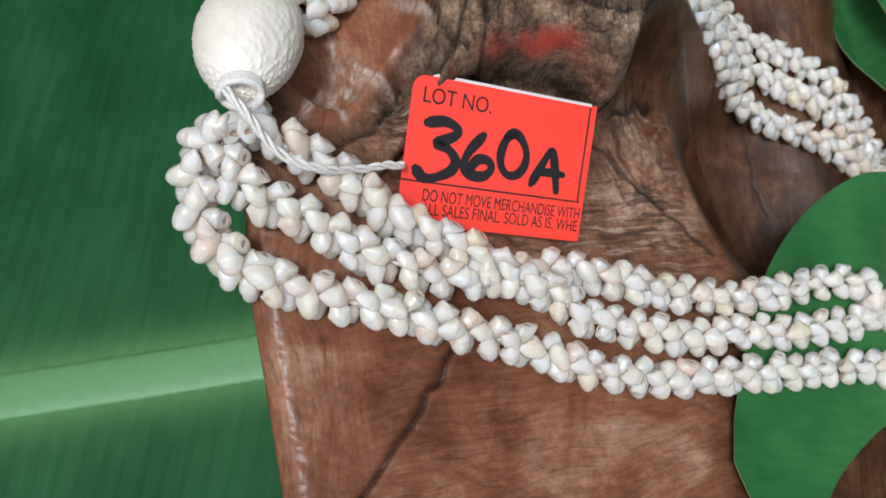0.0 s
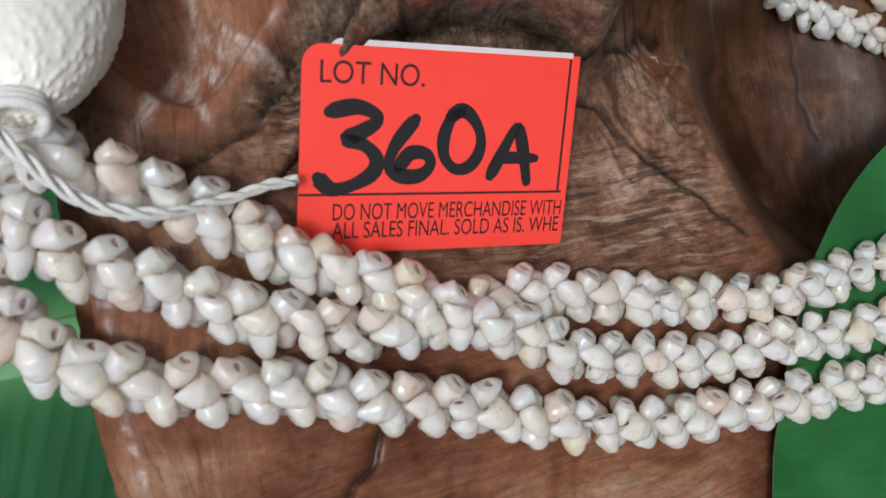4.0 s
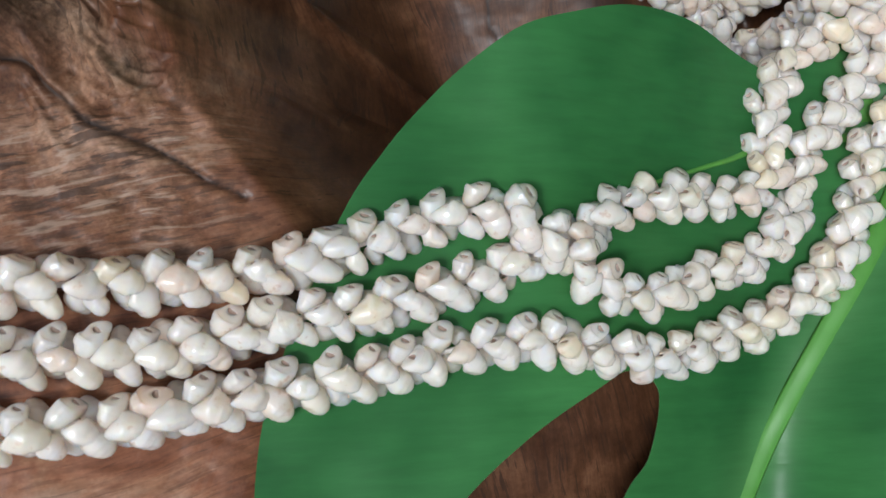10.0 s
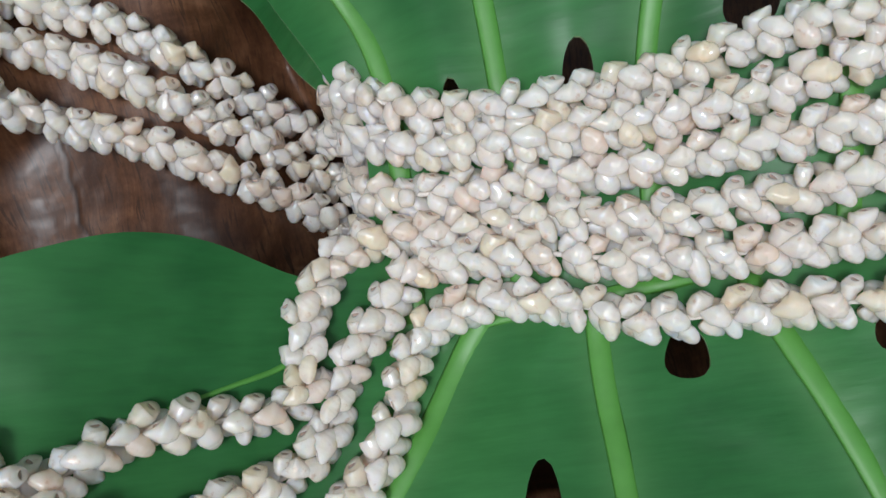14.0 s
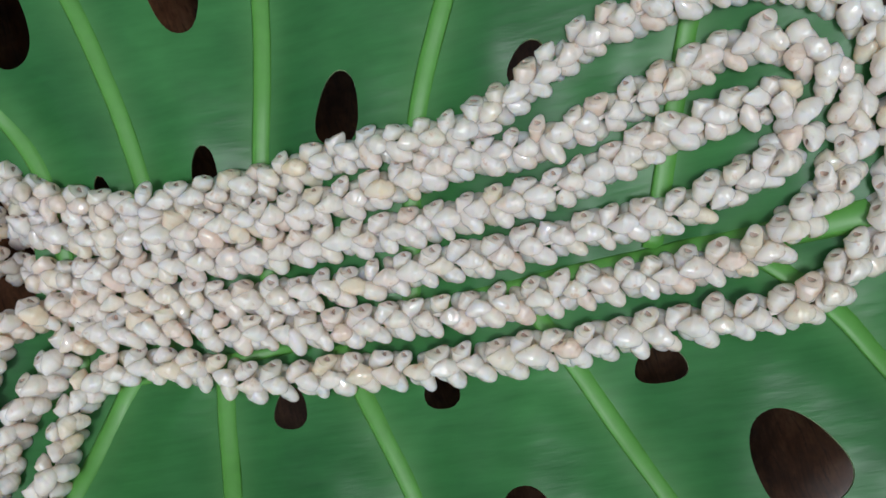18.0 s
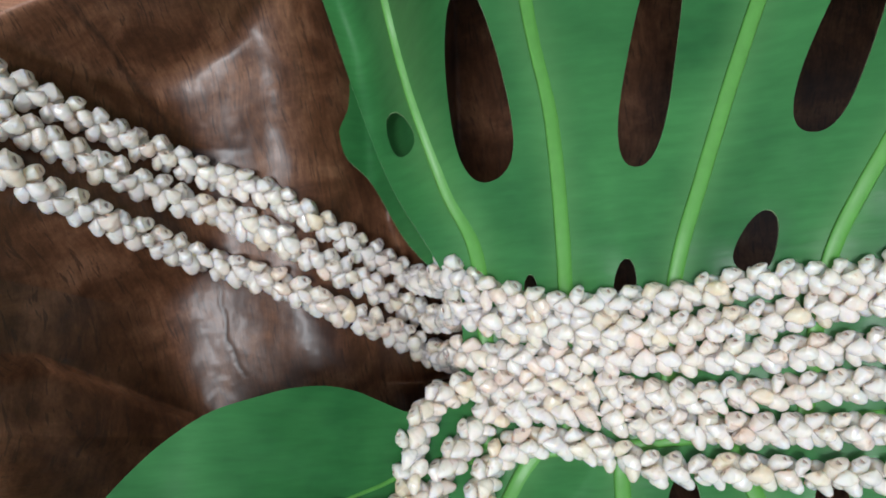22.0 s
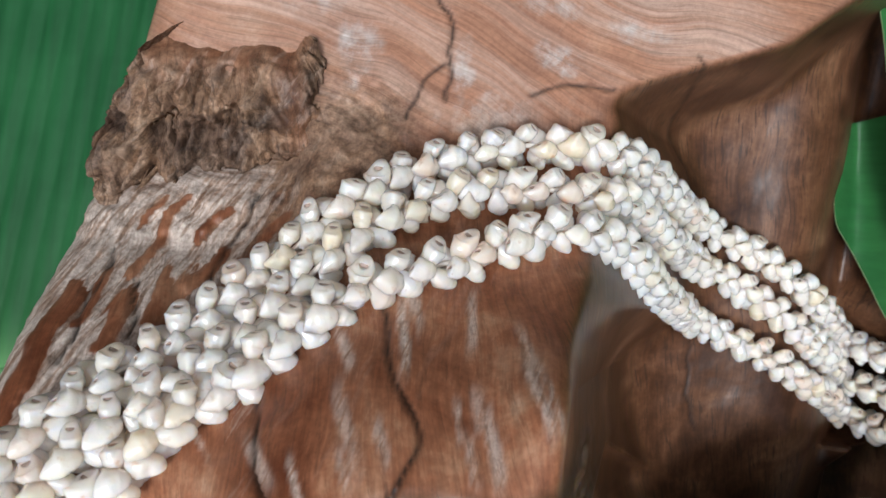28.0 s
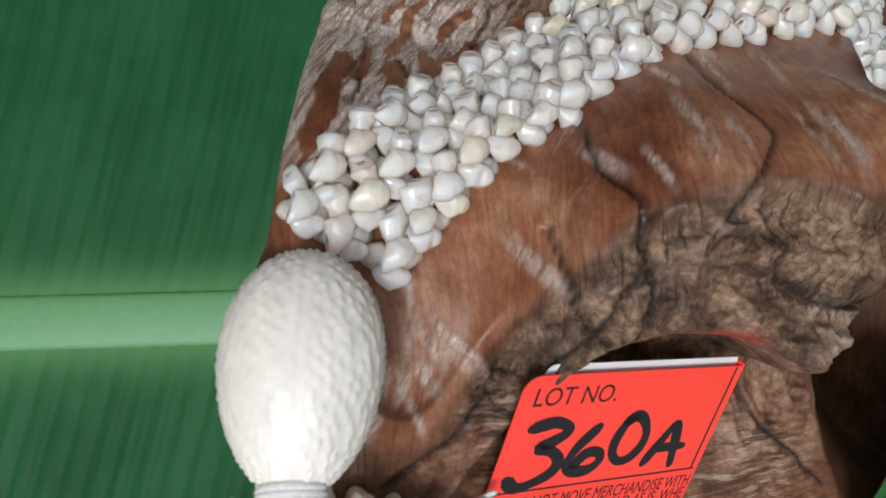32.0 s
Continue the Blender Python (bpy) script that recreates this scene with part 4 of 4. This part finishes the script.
HILL_B = [(68, 196.5), (59, 196), (47, 196), (35, 194), (23, 190), (13.3, 183.3), (6.4, 176.8), (3.2, 172.7), (-2.9, 165.9), (-7.4, 161.0), (-13.0, 156.0), (-20.8, 149.4), (-31.6, 138.6), (-36.4, 130.3), (-38.8, 120.7)]
SHELF_C = [(-42, 90, 10), (-46, 83, 7), (-47, 76, 5), (-43, 69, 2), (-36, 64), (-28, 63), (-20, 62), (-12, 62.5), (0, 61), (11, 60), (22, 59), (32, 57), (44, 57), (56, 58), (67, 60), (80, 62), (93, 64), (106, 67)]
TURN_C = [(119, 68), (129, 66), (139, 64), (149, 66), (162, 70), (174, 77), (182, 87), (186, 98), (190, 106), (195, 111.5), (203, 113), (214, 112), (226, 108), (236, 104), (247, 103), (262, 102.5)]
LOOP_C = [(275, 100.5), (299, 100), (317, 100), (336, 100), (351, 100), (361, 105), (369, 113), (373, 122), (374, 132), (373, 143), (370, 153), (361, 161), (349, 165), (334, 164.5), (321, 163.5), (307, 157)]
VALLEY_C = [(293, 151), (276, 151), (262, 151.5), (240, 149.5), (214, 149, 3), (207, 149.5, 2), (191, 155.5), (179, 163.5), (163, 172.5), (149, 178.5), (132, 187.5), (116, 194.5), (101, 199), (90, 202), (81, 204), (73, 206)]
HILL_C = [(65, 207), (53, 206.5), (41, 205), (24, 199), (16, 193), (7.5, 187.8), (3.2, 183.1), (-0.4, 178.7), (-5.9, 174.0), (-10.1, 169.2), (-14.6, 164.3), (-21.4, 158.0), (-30.4, 150.6), (-38.2, 141.0), (-42.9, 132.6), (-44.8, 124.2)]


def strand_path(points):
    p = spline([(*q, 0.0)[:3] for q in points], 0.8)
    x = np.maximum(p[:, 0], -37)
    z = lay(x, p[:, 1])
    w = 13
    z = np.convolve(np.pad(z, w, mode="edge"), np.ones(2 * w + 1) / (2 * w + 1), "same")[w:-w]
    z = np.maximum(z, lay(x, p[:, 1]) - 2.5)
    lift = np.convolve(np.pad(p[:, 2], w, mode="edge"), np.ones(2 * w + 1) / (2 * w + 1), "same")[w:-w]
    return np.stack((p[:, 0], p[:, 1], z + 4.2 + lift), 1)


VIEW = np.array((0.0, -0.30, 0.95))
ROWS_OF_SHELLS = [
    # angle round the thread, offset along it, apex along (thread, side, out), mouth towards (thread, side, out)
    (66, 0.0, (-0.66, -0.74, 0.02), (0.0, 0.78, 0.58)),
    (4, 0.42, (0.88, -0.42, 0.02), (-0.2, 0.7, -0.2)),
    (-62, 0.74, (0.60, -0.78, -0.05), (-0.4, -0.2, -0.9)),
    (-128, 0.25, (0.55, -0.70, -0.45), (0.3, 0.1, -0.9)),
    (150, 0.55, (-0.5, 0.6, -0.5), (0.3, 0.3, -0.9)),
]
PITCH = 6.8


def strand(number, points, parent):
    rng = random.Random(11 + number)
    path = strand_path(points)
    cord = tube("strand", path[:-9], 0.55, THREAD, parent, 6, label="strand of small cream shells on white thread")
    d = np.gradient(path, axis=0)
    d /= np.linalg.norm(d, axis=1, keepdims=True)
    s = np.concatenate(([0], np.cumsum(np.linalg.norm(np.diff(path, axis=0), axis=1))))
    turn_at = s[np.argmax(path[:, 0])]
    verts, faces, kinds, count = [], [], [], 0
    rows = int(s[-1] / PITCH)
    for k in range(rows):
        for phi, off, apex, slit in ROWS_OF_SHELLS:
            at = (k + off + rng.uniform(-0.10, 0.10)) * PITCH
            if at > s[-1]:
                continue
            p = np.array([np.interp(at, s, path[:, c]) for c in range(3)])
            t = np.array([np.interp(at, s, d[:, c]) for c in range(3)])
            back = min(1.0, max(0.0, (at - turn_at) / 50 + 0.5))
            back = back * back * (3 - 2 * back)
            n = VIEW - t * VIEW.dot(t)
            n /= np.linalg.norm(n)
            side = np.cross(n, t)
            # past the turn the rows keep their openings to the same side
            if back > 0.5:
                t, side = -t, -side
            wob = phi + rng.uniform(-13, 13) + (1 - abs(2 * back - 1)) * 60 * (1 if back > 0.5 else -1)
            c, q = math.cos(radians(wob)), math.sin(radians(wob))
            out = n * c + side * q
            z = t * apex[0] + side * apex[1] + n * apex[2] + np.array([rng.uniform(-0.32, 0.32) for _ in range(3)])
            z /= np.linalg.norm(z)
            x = t * slit[0] + side * slit[1] + n * slit[2] + np.array([rng.uniform(-0.34, 0.34) for _ in range(3)])
            x -= z * x.dot(z)
            x /= np.linalg.norm(x)
            y = np.cross(z, x)
            size = rng.uniform(0.87, 1.13)
            centre = (p + out * 2.85) * MM + (0, 0, BASE * MM)
            me, mv, mf, mm = SHELLS[rng.randrange(14)]
            m = np.column_stack((x, y, z)) * size
            if -100 < phi < 100 and count < 300:
                ob = new("shell", me)
                ob.parent = cord
                ob.matrix_world = Matrix(((*m[0], centre[0]), (*m[1], centre[1]), (*m[2], centre[2]), (0, 0, 0, 1)))
                count += 1
            else:
                base = len(verts) * len(mv)
                verts.append(mv @ m.T + centre)
                faces += [tuple(i + base for i in f) for f in mf]
                kinds += mm
    rest = mesh_object("back_shell", np.concatenate(verts), faces, (SHELL, GAPE_SHADE), cord)
    rest.data.polygons.foreach_set("material_index", kinds)
    tagged(rest, kind="stuff")
    return path


necklace = tagged(new("shell_necklace"), "three-strand necklace of cream sea shells draped over wood", "necklace")
strand(0, SHELF_A + TURN_A + LOOP_A + VALLEY_A + HILL_A, necklace)
strand(1, SHELF_B + TURN_B + LOOP_B + VALLEY_B + HILL_B, necklace)
strand(2, SHELF_C + TURN_C + LOOP_C + VALLEY_C + HILL_C, necklace)


def cowrie():
    """The large pustuled shell that closes the necklace."""
    rng = random.Random(5)
    seg, rings = 150, 110
    spots = []
    for k in range(760):
        h = 1 - 2 * (k + 0.5) / 760
        a = k * 2.39996 + rng.uniform(-0.1, 0.1)
        spots.append((math.sqrt(1 - h * h) * math.cos(a), math.sqrt(1 - h * h) * math.sin(a), h))
    spots = np.array(spots)
    verts, faces = [], []
    for i in range(rings + 1):
        for j in range(seg):
            th, la = 2 * math.pi * j / seg, math.pi * i / rings
            d = np.array((math.sin(la) * math.cos(th), math.sin(la) * math.sin(th), math.cos(la)))
            near = np.min(np.sum((spots - d) ** 2, axis=1))
            band = math.exp(-((d[0] - 0.04) / 0.16) ** 2) * max(0.0, d[1])
            r = 1 + 0.03 * math.exp(-near / 0.0009) * (1 - 0.75 * band) - 0.012 * math.exp(-((d[0] - 0.04) / 0.035) ** 2) * max(0.0, d[1])
            egg = 1 - 0.10 * d[2]
            verts.append((d[0] * r * egg * 10.9 * MM, d[1] * r * egg * 9.0 * MM, d[2] * r * 16.5 * MM))
    for i in range(rings):
        for j in range(seg):
            a, b = i * seg + j, i * seg + (j + 1) % seg
            faces.append((a, a + seg, b + seg, b))
    ob = mesh_object("cowrie_clasp", verts, faces, COWRIE, necklace, "large white pustuled cowrie shell clasp")
    z = Vector((2, -31, 9)).normalized()
    y = Vector((0.0, -0.35, 0.94))
    y = (y - z * y.dot(z)).normalized()
    x = y.cross(z)
    c = spot(-39, 109.5, 114.0)
    ob.matrix_world = Matrix(((x[0], y[0], z[0], c[0]), (x[1], y[1], z[1], c[1]), (x[2], y[2], z[2], c[2]), (0, 0, 0, 1)))
    foot = Vector((-39, 109.5, 114.0)) + z * 16.0
    for k in range(2):
        turns = [(2 * math.pi * a / 14 + k * math.pi, a / 14) for a in range(22)]
        p = [tuple(foot + (x * math.cos(w) * 3.9 + y * math.sin(w) * 3.4) + z * (1.7 * a - 1.0)) for w, a in turns]
        tube("thread_wrap", p, 0.85, THREAD, necklace, 6)
    for k in range(3):
        base = spline([(-40, 92, 122), (-36, 88, 120), (-31, 84, 113), (-24, 84, 107), (-17, 88, 100), (-12, 91, 96.5), (-8.5, 92.6, 93.5)], 0.4)
        w = np.arange(len(base)) * 0.22 + 2.1 * k
        base[:, 0] += 0.55 * np.cos(w) * 0.5
        base[:, 1] += 0.55 * np.cos(w)
        base[:, 2] += 0.55 * np.sin(w)
        tube("tag_thread", base, 0.46, THREAD, necklace, 6)


cowrie()


# ---- the lot tag ----
def lot_tag():
    tag = tagged(new("lot_tag"), "bright red card tag with black handwritten lot number", "tag")
    right = Vector((43.0, 5.5, -21.3)).normalized()
    up = Vector((2.6, 19.8, 11.5))
    up = (up - right * up.dot(right)).normalized()
    face = right.cross(up)
    o = Vector((36.9, 117.0, 79.5))
    tag.matrix_world = Matrix(((right[0], up[0], face[0], o[0] * MM), (right[1], up[1], face[1], o[1] * MM), (right[2], up[2], face[2], (o[2] + BASE) * MM), (0, 0, 0, 1)))

    tag.scale = (0.972, 0.972, 0.972)

    def sheet(name, x0, y0, x1, y1, z, thick, mat, corner=0.0, skew=0.0):
        bm = bmesh.new()
        ring = [(x1, y0), (x1 + skew, y1)]
        if corner:
            ring += [(x0 + corner - corner * math.sin(a), y1 - corner + corner * math.cos(a)) for a in np.linspace(0, math.pi / 2, 8)]
        else:
            ring.append((x0, y1))
        ring.append((x0, y0))
        low = [bm.verts.new((x * MM, y * MM, z * MM)) for x, y in ring]
        high = [bm.verts.new((x * MM, y * MM, (z + thick) * MM)) for x, y in ring]
        bm.faces.new(low[::-1])
        bm.faces.new(high)
        for k in range(len(ring)):
            j = (k + 1) % len(ring)
            bm.faces.new((low[k], low[j], high[j], high[k]))
        me = bpy.data.meshes.new(name)
        bm.to_mesh(me)
        me.materials.append(mat)
        ob = new(name, me)
        ob.parent = tag
        return ob

    sheet("front_panel", -49.8, -33.5, 0, 0, 0, 0.25, RED_CARD, 3.2)["label"] = "red printed front of the card"
    sheet("back_panel", -45.0, -32.5, -0.3, 0.9, -1.6, 0.25, WHITE_CARD, 2.0)["label"] = "white back fold of the card"
    sheet("fold", -0.3, -33.0, 0.25, 0.4, -1.6, 1.75, RED_CARD)
    sheet("printed_line", -49.8, -23.85, -1.0, -23.45, 0.25, 0.03, PRINT)
    sheet("printed_line", -1.95, -23.4, -1.5, -0.2, 0.25, 0.03, PRINT)

    def words(text, x, y, width, height):
        cu = bpy.data.curves.new("printed_text", "FONT")
        cu.body = text
        cu.offset = 0.0
        tmp = bpy.data.objects.new("tmp", cu)
        scene.collection.objects.link(tmp)
        me = bpy.data.meshes.new_from_object(tmp.evaluated_get(bpy.context.evaluated_depsgraph_get()))
        bpy.data.objects.remove(tmp)
        co = np.array([v.co for v in me.vertices])
        lo, hi = co.min(0), co.max(0)
        for v in me.vertices:
            v.co = ((x + (v.co.x - lo[0]) / (hi[0] - lo[0]) * width) * MM, (y + v.co.y / 0.69 * height) * MM, 0.29 * MM)
        me.materials.clear()
        me.materials.append(PRINT)
        ob = new("printed_text", me)
        ob.parent = tag
        ob["label"] = "printed words " + text
        s = ob.modifiers.new("weight", "SOLIDIFY")
        s.thickness = 0.00003

    words("LOT NO.", -46.9, -5.9, 17.6, 3.5)
    words("DO NOT MOVE MERCHANDISE WITH", -44.0, -27.9, 43.4, 2.75)
    words("ALL SALES FINAL. SOLD AS IS. WHE", -44.0, -31.0, 43.2, 2.75)

    lift = []

    def stroke(name, pts, wide=1.0):
        p = spline([((654 - (654 - x) * 1.05 - 170) / 11.35 - 49.8, -(y - 58) / 11.6, 0) for x, y in pts], 0.35)
        d = np.gradient(p[:, :2], axis=0)
        d /= np.linalg.norm(d, axis=1, keepdims=True) + 1e-9
        verts, faces = [], []
        n = len(p)
        for k in range(n):
            w = wide * (1 + 0.14 * math.sin(k * 0.21)) * (0.75 if k in (0, n - 1) else 1)
            nx, ny = -d[k][1] * w, d[k][0] * w
            verts += [((p[k][0] + nx) * MM, (p[k][1] + ny) * MM, 0.30 * MM), ((p[k][0] - nx) * MM, (p[k][1] - ny) * MM, 0.30 * MM)]
        for k in range(n - 1):
            faces.append((2 * k, 2 * k + 1, 2 * k + 3, 2 * k + 2))
        for end, way in ((0, -1), (n - 1, 1)):
            for q in range(9):
                a = math.pi * (q / 8 - 0.5)
                ex, ey = d[end] * way * math.cos(a) + np.array((-d[end][1], d[end][0])) * math.sin(a)
                verts.append(((p[end][0] + ex * wide * 0.8) * MM, (p[end][1] + ey * wide * 0.8) * MM, 0.30 * MM))
            faces.append(tuple(range(len(verts) - 9, len(verts))))
        lift.append(0.004)
        verts = [(x, y, z + sum(lift) * MM) for x, y, z in verts]
        mesh_object(name, verts, faces, INK, tag, "black marker stroke", False)

    stroke("handwritten_three", [(243, 178), (290, 168), (325, 180), (328, 196), (300, 215), (275, 228), (310, 240), (332, 265), (325, 292), (290, 314), (252, 322), (226, 300)], 1.2)
    stroke("handwritten_six", [(402, 188), (368, 235), (356, 275), (375, 296), (415, 297), (436, 275), (425, 254), (395, 254), (374, 282)], 1.15)
    stroke("handwritten_nought", [(468, 182), (490, 168), (514, 182), (533, 215), (533, 250), (515, 278), (487, 284), (464, 262), (459, 225), (470, 188), (492, 172)], 1.05)
    stroke("handwritten_letter", [(560, 298), (580, 255), (600, 212), (613, 202), (625, 240), (635, 285), (640, 310)], 1.1)
    stroke("handwritten_bar", [(577, 262), (610, 261), (654, 262)], 0.95)
    return tag


lot_tag()
